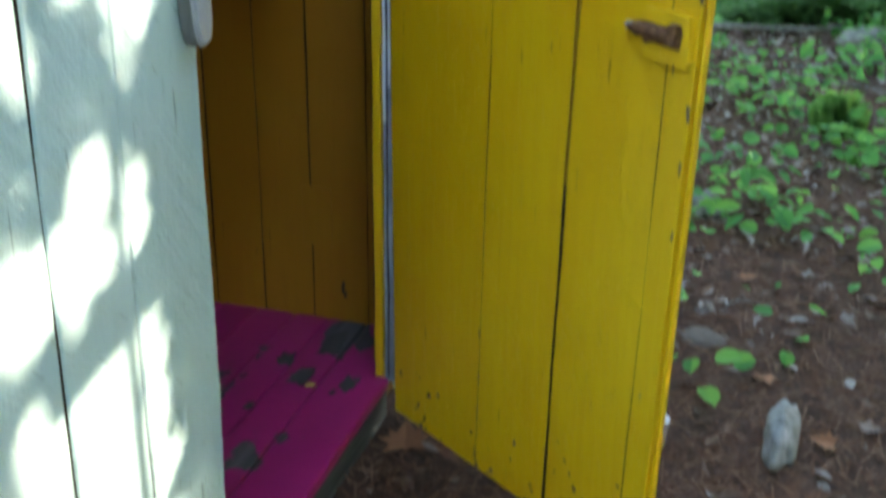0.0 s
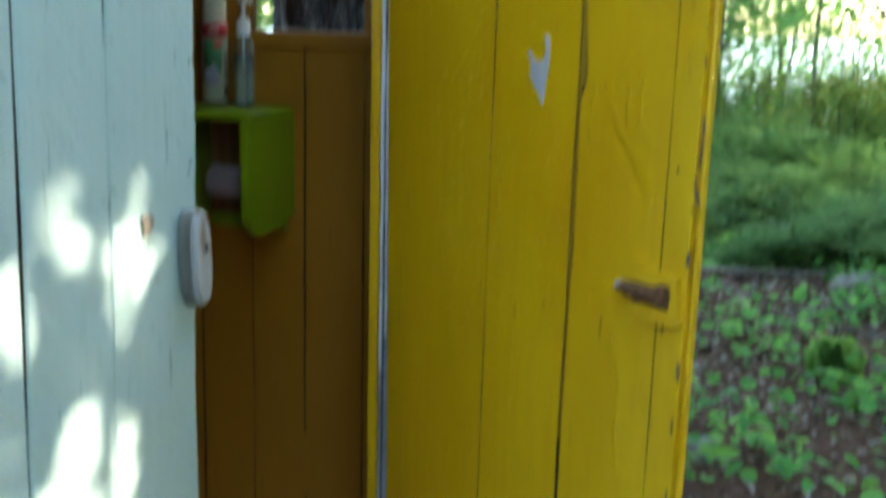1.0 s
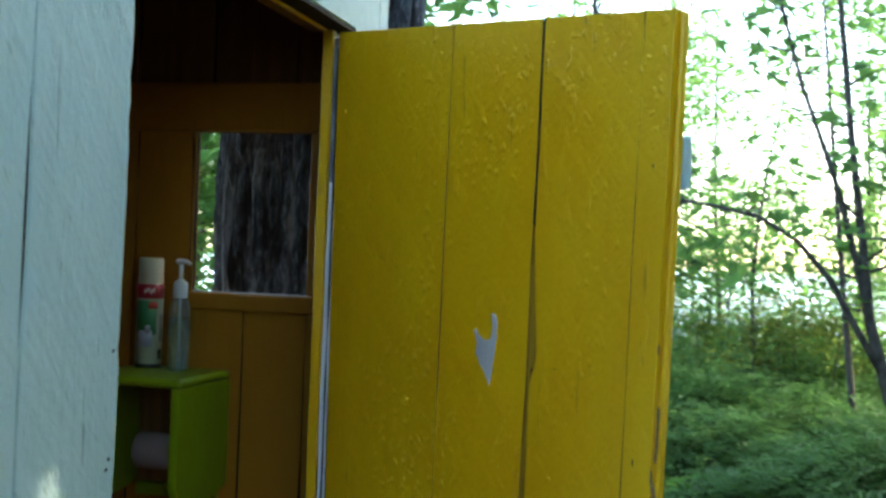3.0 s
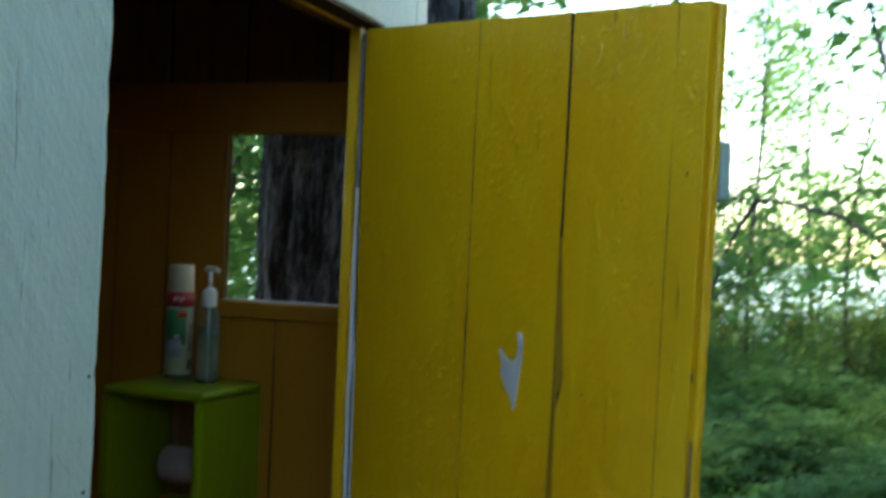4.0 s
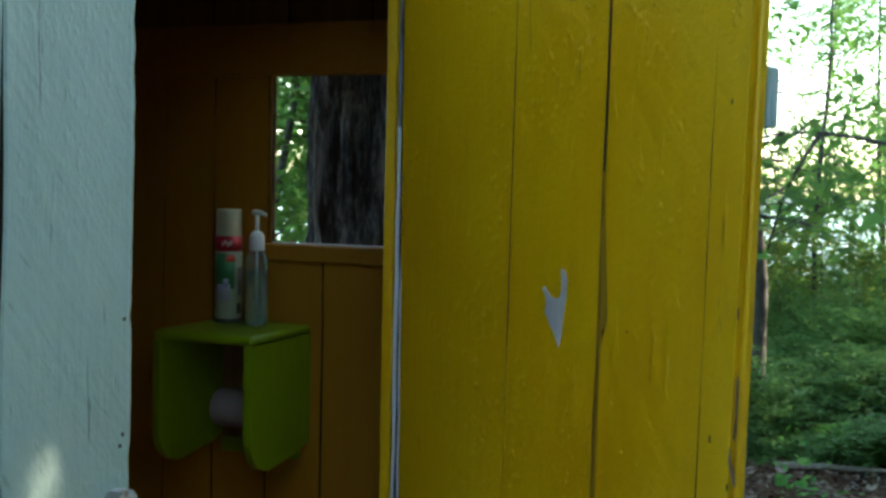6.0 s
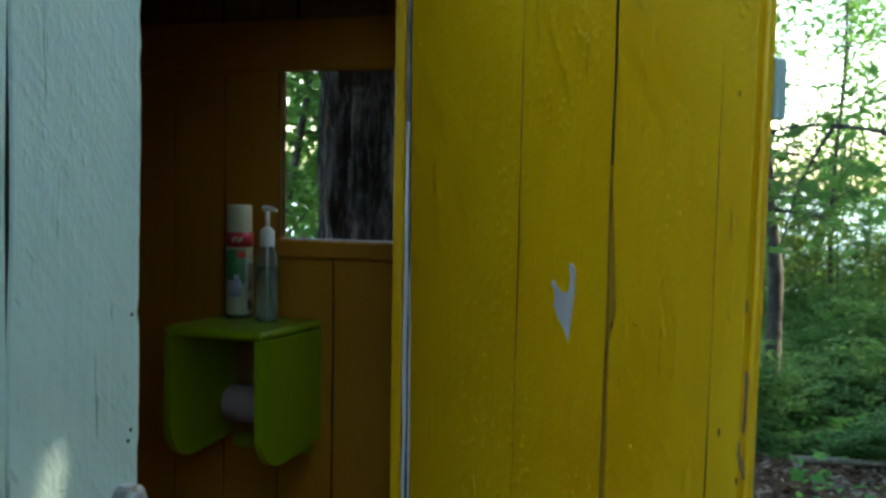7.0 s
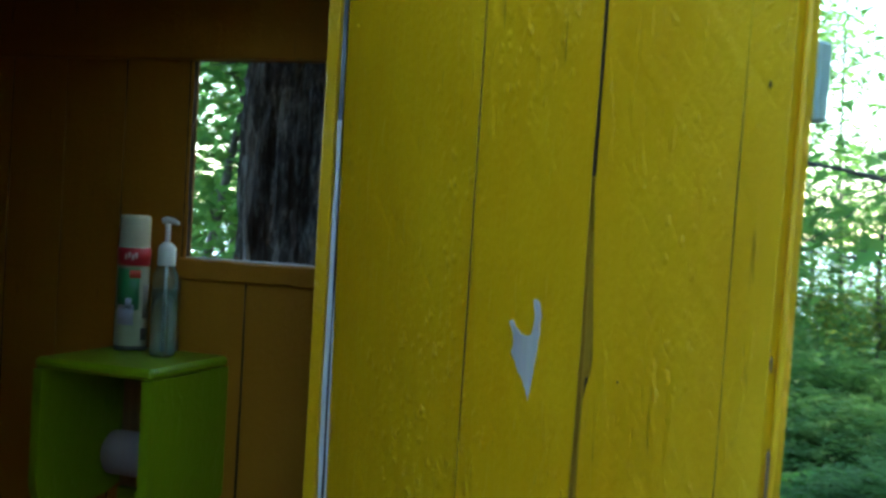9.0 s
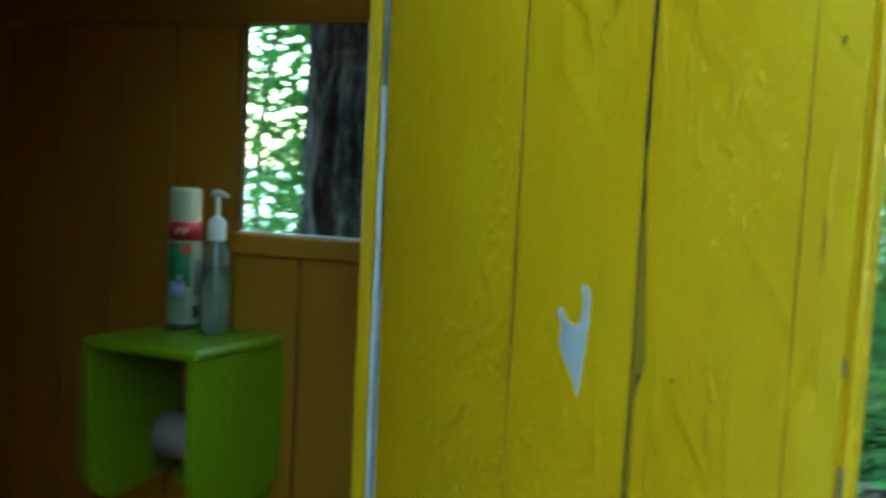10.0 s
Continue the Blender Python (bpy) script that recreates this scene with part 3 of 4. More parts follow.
def build_door():
    door = tagged(new("door_1"), "open plank door painted bright yellow, with flaking edges", "door", kind="structure")
    bot, top, rb, rt = -0.066, 1.870, -0.072, -0.068
    cols = [((0.040, 0.018), (0.3145, 0.3385)), ((0.3165, 0.3405), (0.5138, 0.5472)), ((0.5190, 0.5525), (0.7128, 0.7488)), ((0.7136, 0.7496), (0.766, 0.803))]
    for i, (a, b) in enumerate(cols):
        bm = plank((0, 0, 0), DU, Z, DN, bot, top, 0.022, a, b, wob=0.0006 if i in (0, 3) else 0.0012, seed=300 + i * 5, steps=110 if i == 2 else 40, end_low=rb, end_high=rt, chamfer=0.0006, raw=((3, 4), (3, 4), (0, 3, 4), (0, 1))[i])
        if i == 2:  # the split edge with a step in it, beside the wide crack
            for v in bm.verts:
                r = v.co.dot(DU)
                if r < 0.60:
                    z = v.co.z
                    if z > 1.276:
                        k = 0.0165 * max(0.0, 1 - (z - 1.276) / 0.20) ** 1.2
                    elif z > 1.242:
                        k = 0.0045 + 0.012 * (z - 1.242) / 0.034
                    else:
                        k = 0.0045 * min(1.0, max(0.25, (z - 0.2) / 0.8))
                    v.co += DU * (k + 0.0016 * noise.noise((0.0, z * 22, 1.0)) * (1.0 if z < 1.25 else 0.5))
        if i == 1:  # paint has run over the edge in the split, higher up it is dark
            for f in bm.faces:
                if f.material_index == 1 and not 0.6 < f.calc_center_median().z < 1.47:
                    f.material_index = 2
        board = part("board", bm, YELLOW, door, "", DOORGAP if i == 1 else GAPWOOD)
        if i == 1:
            board.data.materials.append(GAPWOOD)
    # plates behind the split, its shade put into ochre and near-black colour
    part("split_recess", plank(tuple(DN * -0.0060), DU, Z, DN, 0.30, 1.43, 0.010, (0.522, 0.535), (0.550, 0.5655), seed=340, steps=30), SHADED_YELLOW, door, "yellow paint inside the split, coloured as in shade")
    part("split_shadow", plank(tuple(DN * -0.0052), DU, Z, DN, 0.40, 1.262, 0.002, (0.5240, 0.5400), (0.5480, 0.5640), wob=0.0010, seed=344, steps=40), GAPWOOD, door, "near-black plate for the shadow inside the split")
    # outer layer of the door, seen as a second lip along the free edge
    part("edge_lip", plank(tuple(DN * -0.0085), DU, Z, DN, bot + 0.002, top - 0.003, 0.014, (0.767, 0.804), (0.774, 0.812), wob=0.0008, seed=330, steps=30, end_low=rb, end_high=rt), YELLOW, door, "yellow lip along the free edge")
    # grey for dark joints; run on to the hinge to stop stray sun
    part("outer_boards", plank(tuple(DN * -0.0235), DU, Z, DN, bot + 0.004, top - 0.004, 0.014, (0.012, 0.004), (0.764, 0.801), seed=335, end_low=rb, end_high=rt), GREYWOOD, door, "grey outer layer of the door")
    # turned-down wooden block with the rusty bolt
    latch = part("latch_block", outline_plate([(0.684, 0.905), (0.692, 0.893), (0.774, 0.889), (0.782, 0.898), (0.776, 0.968), (0.742, 0.974), (0.690, 0.972)], 0.014, door_frame_at(0, 0, 0.0005)), YELLOW, door, "small yellow block under the bolt")
    bolt = part("bolt", tube([on_door(0.658, 0.940, 0.016), on_door(0.668, 0.938, 0.018), on_door(0.676, 0.941, 0.0205), on_door(0.692, 0.938, 0.0215), on_door(0.712, 0.939, 0.022), on_door(0.738, 0.936, 0.022), on_door(0.764, 0.934, 0.022)], [0.003, 0.007, 0.0100, 0.0095, 0.0108, 0.0102, 0.0112], 12), RUST, door, "rusty iron bolt")
    part("bolt_plate", outline_plate([(0.668, 0.931), (0.677, 0.925), (0.688, 0.927), (0.697, 0.917), (0.712, 0.921), (0.764, 0.916), (0.767, 0.946), (0.700, 0.952), (0.674, 0.950)], 0.004, door_frame_at(0, 0, 0.0145)), RUST, door, "rusted backing plate")
    part("bolt_tip", block((-0.006, -0.007, 0), (0.008, 0.006, 0.016), 0.003, m=door_frame_at(0.657, 0.939, 0.001)), PALEWOOD, door)
    part("bolt_strap", outline_plate([(-0.010, -0.016), (0.006, -0.018), (0.008, 0.014), (-0.008, 0.016)], 0.018, door_frame_at(0.757, 0.941, 0.014)), RUST, door)
    # bare patch where the paint has peeled off
    horn = [(0.4575, 1.3450), (0.4640, 1.344), (0.4690, 1.338), (0.4712, 1.326), (0.4695, 1.3135), (0.4712, 1.303), (0.4685, 1.297), (0.4668, 1.281), (0.4632, 1.262), (0.4620, 1.249), (0.4567, 1.2225), (0.4520, 1.233), (0.4430, 1.248), (0.4345, 1.256), (0.4290, 1.268), (0.4225, 1.276), (0.4262, 1.290), (0.4225, 1.303), (0.4160, 1.3125), (0.4215, 1.316), (0.4300, 1.306), (0.4390, 1.300), (0.4490, 1.2985), (0.4570, 1.303), (0.4598, 1.314), (0.4612, 1.326), (0.4580, 1.337)]
    part("peeled_patch", outline_plate(horn, 0.0014, door_frame_at(0, 0, -0.0002)), PALEWOOD, door, "bare grey-white patch of peeled paint")
    rnd = random.Random(4)
    chips = [(0.7965, 1.312, 0.0028, 0.016, 0), (0.757, 1.141, 0.003, 0.012, 0), (0.7885, 1.083, 0.003, 0.012, 0), (0.7815, 0.815, 0.008, 0.032, 3), (0.787, 1.00, 0.009, 0.026, 0), (0.776, 0.72, 0.004, 0.03, 0), (0.774, 0.60, 0.004, 0.02, 0),
             (0.571, 0.056, 0.006, 0.008, 0), (0.706, 0.066, 0.010, 0.006, 0), (0.585, 0.03, 0.004, 0.01, 20), (0.55, 0.09, 0.003, 0.006, 0), (0.745, 0.88, 0.003, 0.02, 0), (0.775, 1.585, 0.003, 0.008, 0), (0.319, 0.13, 0.003, 0.035, 0), (0.318, 0.05, 0.003, 0.04, 0), (0.317, 0.24, 0.0025, 0.02, 0), (0.60, 1.265, 0.004, 0.003, 0)]
    for long_chip in ([(0.8040, 1.230), (0.8062, 1.222), (0.8050, 1.190), (0.8046, 1.165), (0.8020, 1.146), (0.7998, 1.150), (0.8018, 1.172), (0.8024, 1.200), (0.8020, 1.226)],
                      [(0.7940, 1.136), (0.7965, 1.130), (0.7972, 1.118), (0.8010, 1.112), (0.8040, 1.098), (0.8052, 1.086), (0.8020, 1.088), (0.7985, 1.100), (0.7948, 1.112), (0.7932, 1.118), (0.7942, 1.126)]):
        part("paint_chip", outline_plate([(r - 0.004, z) for r, z in long_chip], 0.0014, door_frame_at(0, 0, 0.0004)), ROTWOOD, door)
    for r, z, w, h, turn in chips:
        pts = [(w * 0.5 * math.cos(a) * rnd.uniform(0.6, 1.2), h * 0.5 * math.sin(a) * rnd.uniform(0.8, 1.1)) for a in [2 * math.pi * k / 10 for k in range(10)]]
        part("paint_chip", outline_plate(pts, 0.0012, door_frame_at(r, z, 0.0006) @ pose(0, 0, 0, 0, 0, turn)), ROTWOOD if h > 0.012 or z < 0.1 else NAIL, door, "")
    for k in range(46):
        r = rnd.uniform(0.05, 0.75)
        low = -0.066 - 0.072 * r
        z = low + 0.006 + 0.13 * rnd.random() ** 2
        w = rnd.uniform(0.003, 0.010)
        pts = [(w * 0.5 * math.cos(a) * rnd.uniform(0.5, 1.3), w * 0.8 * math.sin(a) * rnd.uniform(0.5, 1.3)) for a in [2 * math.pi * q / 7 for q in range(7)]]
        part("dirt_speck", outline_plate(pts, 0.0012, door_frame_at(r, z, 0.0006)), ROTWOOD if k % 3 else NAIL, door)
    for r, z in ((0.046, 1.712), (0.31, 1.80), (0.57, 1.79), (0.595, 1.09), (0.048, 0.30), (0.22, 0.02), (0.77, 1.70), (0.40, 0.66)):
        part("nail", lathe([(0.0025, -0.002), (0.003, 0.001), (0.0015, 0.002)], (0, 0, 0), 8), YELLOW, door).matrix_local = door_frame_at(r, z, 0.001)
    # pull block fixed to the outside near the free edge
    part("door_handle", block((-0.036, -0.040, -0.022), (-0.010, 0.040, 0.0), 0.003, m=door_frame_at(0.812, 1.592, -0.0378)), BLUEWHITE, door, "grey-white wooden block on the outer face")
    return door


build_door()


# ---------------------------------------------------------------- wooden turn button on the front wall
def build_turn_button():
    b = thing("turn_button", "weathered white wooden turn button nailed to the door frame", "latch")
    pts = []
    for k in range(20):
        a = 2 * math.pi * k / 20
        pts.append((0.026 * math.copysign(abs(math.cos(a)) ** 0.7, math.cos(a)), 0.070 * math.copysign(abs(math.sin(a)) ** 0.75, math.sin(a))))
    m = Matrix.Translation((0.0035, -0.813, 1.029)) @ Euler((radians(90), 0, radians(90))).to_matrix().to_4x4() @ pose(0, 0, 0, 0, 0, 4)
    bm = outline_plate(pts, 0.026, m)
    top = [e for e in bm.edges if all(v.co.x > 0.026 for v in e.verts)]
    bmesh.ops.bevel(bm, geom=top, offset=0.006, segments=2, affect="EDGES")
    part("body", bm, BUTTON, b)
    side = [(0.0264 * math.copysign(abs(math.cos(a)) ** 0.7, math.cos(a)), 0.0704 * math.copysign(abs(math.sin(a)) ** 0.75, math.sin(a))) for a in [math.pi * (0.55 + 0.9 * k / 12) for k in range(13)]]
    part("worn_edge", outline_plate(side + [(-0.002, -0.066), (-0.012, 0.0), (-0.002, 0.066)], 0.019, m), GREYWOOD, b, "bare worn wooden edge")
    part("screw", lathe([(0.005, 0), (0.006, 0.001), (0.003, 0.003)], (0, 0, 0), 10), NAIL, b).matrix_local = pose(0.0298, -0.809, 1.043, 0, 90, 0)


build_turn_button()


# ---------------------------------------------------------------- shelf with its things
def build_shelf():
    s = thing("wall_shelf", "lime green wooden box shelf with rounded sides on the wall", "shelf")
    x0, x1, yf, yb, zt, zb = -0.536, -0.303, 0.004, WY - 0.001, 1.163, 0.883
    part("top", block((x0, yf, zt - 0.019), (x1, yb, zt), 0.006), LIME, s)
    # shade inside the shelf, put into the back board's dark brown
    part("back_panel", block((x0 + 0.019, yb - 0.012, 0.900), (x1 - 0.019, yb, zt - 0.020), 0.002), BROWNWOOD, s, "back board, painted dark for the deep shade inside")
    part("back_rail", block((x0 + 0.019, yb - 0.018, 0.869), (x1 - 0.019, yb, 0.899), 0.002), LIME, s)
    for a in (x0 + 0.0005, x1 - 0.0185):
        r = 0.075
        pts = [(yb, zt - 0.0195), (yf + 0.0005, zt - 0.0195), (yf + 0.0005, zb + r)]
        pts += [(yf + r - r * math.cos(t), zb + r - r * math.sin(t)) for t in [radians(10 * k) for k in range(1, 10)]]
        pts += [(yb - 0.05, zb + 0.012), (yb, zb + 0.026)]
        m = Matrix(((0, 0, 1, a), (1, 0, 0, 0), (0, 1, 0, 0), (0, 0, 0, 1)))
        bm = outline_plate(pts, 0.018, m)
        part("side_panel", bm, LIME, s)
    part("rod", tube([(-0.440, 0.115, 1.0), (x1 - 0.018, 0.115, 1.0)], [0.003, 0.003], 10), GAPWOOD, s)
    roll = thing("toilet_roll", "pale paper roll hanging on the shelf rod", "toilet paper")
    roll.location = (0, 0, 0)
    rings = []
    for x, r in ((-0.447, 0.010), (-0.448, 0.036), (-0.445, 0.039), (-0.362, 0.039), (-0.359, 0.036), (-0.360, 0.010)):
        rings.append([(x, 0.115 + r * math.cos(2 * math.pi * k / 28), 0.994 + r * math.sin(2 * math.pi * k / 28)) for k in range(28)])
    smooth(part("paper", ring_solid(rings), PAPER, roll))


def build_can():
    c = thing("spray_can", "cream aerosol can with red band and green label", "spray can")
    p = (-0.479, 0.196, 1.163)
    smooth(part("body", lathe([(0.024, 0.004), (0.0295, 0.010), (0.0295, 0.184), (0.027, 0.190)], p, 32), CANWHITE, c))
    smooth(part("rim", lathe([(0.022, 0.0), (0.0298, 0.001), (0.0302, 0.007), (0.0285, 0.011)], p, 32), DARKMETAL, c))
    cap = smooth(part("cap", lathe([(0.026, 0.185), (0.0278, 0.187), (0.0272, 0.240), (0.0255, 0.2455), (0.012, 0.246)], p, 32), CREAM, c))

    def band(name, z0, z1, a0, a1, material, r=0.0301):
        bm = bmesh.new()
        n = max(3, int((a1 - a0) / 10))
        rows = []
        for z in (z0, z1):
            rows.append([[bm.verts.new((p[0] + q * math.cos(radians(a0 + (a1 - a0) * k / n)), p[1] + q * math.sin(radians(a0 + (a1 - a0) * k / n)), p[2] + z)) for k in range(n + 1)] for q in (r - 0.0008, r)])
        for k in range(n):
            bm.faces.new((rows[0][1][k], rows[0][1][k + 1], rows[1][1][k + 1], rows[1][1][k]))
            bm.faces.new((rows[0][0][k + 1], rows[0][0][k], rows[1][0][k], rows[1][0][k + 1]))
            bm.faces.new((rows[1][1][k], rows[1][1][k + 1], rows[1][0][k + 1], rows[1][0][k]))
            bm.faces.new((rows[0][0][k], rows[0][0][k + 1], rows[0][1][k + 1], rows[0][1][k]))
        smooth(part(name, bm, material, c))

    band("red_band", 0.155, 0.187, 0, 360, RED)
    for k, (a, z) in enumerate(((-88, 0.166), (-76, 0.169), (-64, 0.165), (-53, 0.168))):  # slanting script, not legible
        band("lettering", z, z + 0.010, a, a + 8, PALEPRINT, 0.0304)
    band("label", 0.075, 0.150, -120, -33, GREEN, 0.0299)
    band("red_spot", 0.133, 0.147, -68, -30, ORANGERED)
    band("flower_print", 0.048, 0.084, -112, -50, LILAC)
    band("flower_print", 0.078, 0.096, -80, -58, LILAC, 0.0303)
    band("small_print", 0.020, 0.042, -22, 8, DARKMETAL)
    band("small_print", 0.060, 0.120, -18, 12, GREYPRINT)


def build_bottle():
    b = thing("pump_bottle", "clear greenish hand gel bottle with a white pump on the shelf", "bottle")
    p = (-0.391, 0.166, 1.163)
    smooth(part("bottle", lathe([(0.019, 0.001), (0.0225, 0.004), (0.0232, 0.02), (0.0235, 0.13), (0.022, 0.145), (0.016, 0.158), (0.0135, 0.163), (0.0135, 0.172)], p, 28), CLEAR, b))
    smooth(part("gel", lathe([(0.017, 0.004), (0.0205, 0.008), (0.021, 0.118), (0.012, 0.119)], p, 24), CLEAR, b))
    smooth(part("collar", lathe([(0.0155, 0.160), (0.0160, 0.162), (0.0160, 0.190), (0.0145, 0.194), (0.008, 0.201), (0.006, 0.202)], p, 24), PUMPWHITE, b))
    smooth(part("pump_stem", lathe([(0.0045, 0.199), (0.0045, 0.236)], p, 12), PUMPWHITE, b))
    smooth(part("pump_head", tube([(p[0] - 0.012, p[1] + 0.004, p[2] + 0.2395), (p[0] - 0.004, p[1] + 0.002, p[2] + 0.2405), (p[0] + 0.012, p[1] - 0.004, p[2] + 0.240), (p[0] + 0.026, p[1] - 0.008, p[2] + 0.236)], [0.006, 0.0068, 0.0055, 0.0035], 10), PUMPWHITE, b))
    smooth(part("dip_tube", lathe([(0.0018, 0.012), (0.0018, 0.162)], p, 8), PUMPWHITE, b))


build_shelf()
build_can()
build_bottle()


# ---------------------------------------------------------------- plants: leaves in quantity
def leaf_shape(kind):
    if kind == "maple":
        half = [(0, 0), (0.16, 0.06), (0.42, 0.02), (0.33, 0.28), (0.50, 0.52), (0.24, 0.55), (0.18, 0.70), (0, 1.0)]
    elif kind == "round":
        half = [(0, 0), (0.30, 0.10), (0.46, 0.40), (0.36, 0.75), (0, 1.0)]
    elif kind == "blade":
        half = [(0, 0), (0.23, 0.42), (0, 1.0)]
    else:
        half = [(0, 0), (0.20, 0.25), (0.24, 0.50), (0.12, 0.82), (0, 1.0)]
    return half


def leaf_mesh(name, places, rnd, kind="oval", fold=0.25):
    """Leaves as folded blades; places: rows of (point, length, direction, up)."""
    half = leaf_shape(kind)
    verts, faces = [], []
    n = len(half)
    for p, size, way, up in places:
        d = Vector(way).normalized()
        s = d.cross(Vector(up))
        s = s.normalized() if s.length > 1e-4 else Vector((1, 0, 0))
        w = s.cross(d)
        base = len(verts)
        droop = rnd.uniform(0.0, 0.35)
        p = Vector(p)
        for sx in (1, -1):
            for x, y in half:
                verts.append(p + d * (y * size) + s * (sx * x * size) + w * (abs(x) * fold * size - droop * y * y * size))
        faces.append(tuple(base + i for i in range(n)))
        faces.append(tuple(base + n + i for i in reversed(range(n))))
    me = bpy.data.meshes.new(name)
    me.from_pydata([tuple(v) for v in verts], [], faces)
    return me


def any_way(rnd, flat=0.6):
    a = rnd.uniform(0, 2 * math.pi)
    return Vector((math.cos(a), math.sin(a), rnd.uniform(-flat, flat * 0.6)))


def bent(a, b, rnd, n=7, amount=0.08):
    a, b = Vector(a), Vector(b)
    length = (b - a).length
    off = [Vector((rnd.uniform(-1, 1), rnd.uniform(-1, 1), rnd.uniform(-0.6, 0.6))) * amount * length for _ in range(2)]
    return [a.lerp(b, i / (n - 1)) + off[0] * math.sin(math.pi * i / (n - 1)) + off[1] * 0.5 * math.sin(2 * math.pi * i / (n - 1)) for i in range(n)]


# crown leaves cut to place sun flecks on the front wall: across, height, half sizes
SUN_FLECKS = ((-1.06, 0.79, 0.098, 0.074), (-1.15, 0.72, 0.02, 0.05), (-1.06, 0.45, 0.110, 0.14), (-1.245, 0.745, 0.034, 0.05), (-1.235, 0.53, 0.026, 0.07), (-1.055, 1.085, 0.028, 0.026), (-0.945, 1.060, 0.030, 0.035),
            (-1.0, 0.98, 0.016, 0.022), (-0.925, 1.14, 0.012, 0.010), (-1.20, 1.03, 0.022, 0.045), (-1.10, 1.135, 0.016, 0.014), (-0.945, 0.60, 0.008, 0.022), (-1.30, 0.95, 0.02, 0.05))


def blocks_fleck(q, margin):
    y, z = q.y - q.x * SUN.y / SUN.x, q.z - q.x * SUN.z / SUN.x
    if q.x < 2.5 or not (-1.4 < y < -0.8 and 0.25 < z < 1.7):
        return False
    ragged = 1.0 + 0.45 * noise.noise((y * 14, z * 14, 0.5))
    return any(((y - a) / (ry + margin)) ** 2 + ((z - b) / (rz + margin)) ** 2 < ragged for a, b, ry, rz in SUN_FLECKS)


def tree(name, label, stems, leaves, size, seed, group, kind="oval", spread=0.5, material=None, twigs=3, first=0.25, clump=0.16, bark=None, sides=7):
    """stems: rows of (points, base radius). Limbs grow from the stems, leaves in clumps along the limbs."""
    rnd = random.Random(seed)
    t = thing(name, label, "tree", group)
    ends = []
    for points, r in stems:
        n = len(points)
        smooth(part("trunk", tube(points, [max(0.004, r * (1 - 0.8 * i / (n - 1))) for i in range(n)], sides), bark or TWIG, t))
        for k in range(int(twigs * 4)):
            f = rnd.uniform(first, 1.0) * (n - 1)
            i = min(int(f), n - 2)
            p = Vector(points[i]).lerp(Vector(points[i + 1]), f - i)
            w = any_way(rnd, 0.5)
            w.z += 0.25
            limb = bent(p, p + w.normalized() * spread * rnd.uniform(0.5, 1.15), rnd, 5)
            smooth(part("limb", tube(limb, [max(0.002, r * 0.25 * (1 - 0.2 * j)) for j in range(5)], 5), bark or TWIG, t))
            ends += limb[1:]
    places = []
    for k in range(leaves):
        c = ends[rnd.randrange(len(ends))]
        q = c + Vector((rnd.gauss(0, clump), rnd.gauss(0, clump), rnd.gauss(0, clump * 0.6)))
        leaf = (q, size * rnd.uniform(0.6, 1.25), any_way(rnd), Vector((rnd.uniform(-0.6, 0.6), rnd.uniform(-0.6, 0.6), 1)))
        # a leaf that would shade a chosen fleck is left out
        if not blocks_fleck(q + leaf[2].normalized() * leaf[1] * 0.5, leaf[1] * 0.34):
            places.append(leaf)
    me = leaf_mesh("crown", places, rnd, kind)
    me.materials.append(material or LEAF)
    crown = new("crown", me)
    crown.parent = t
    return t


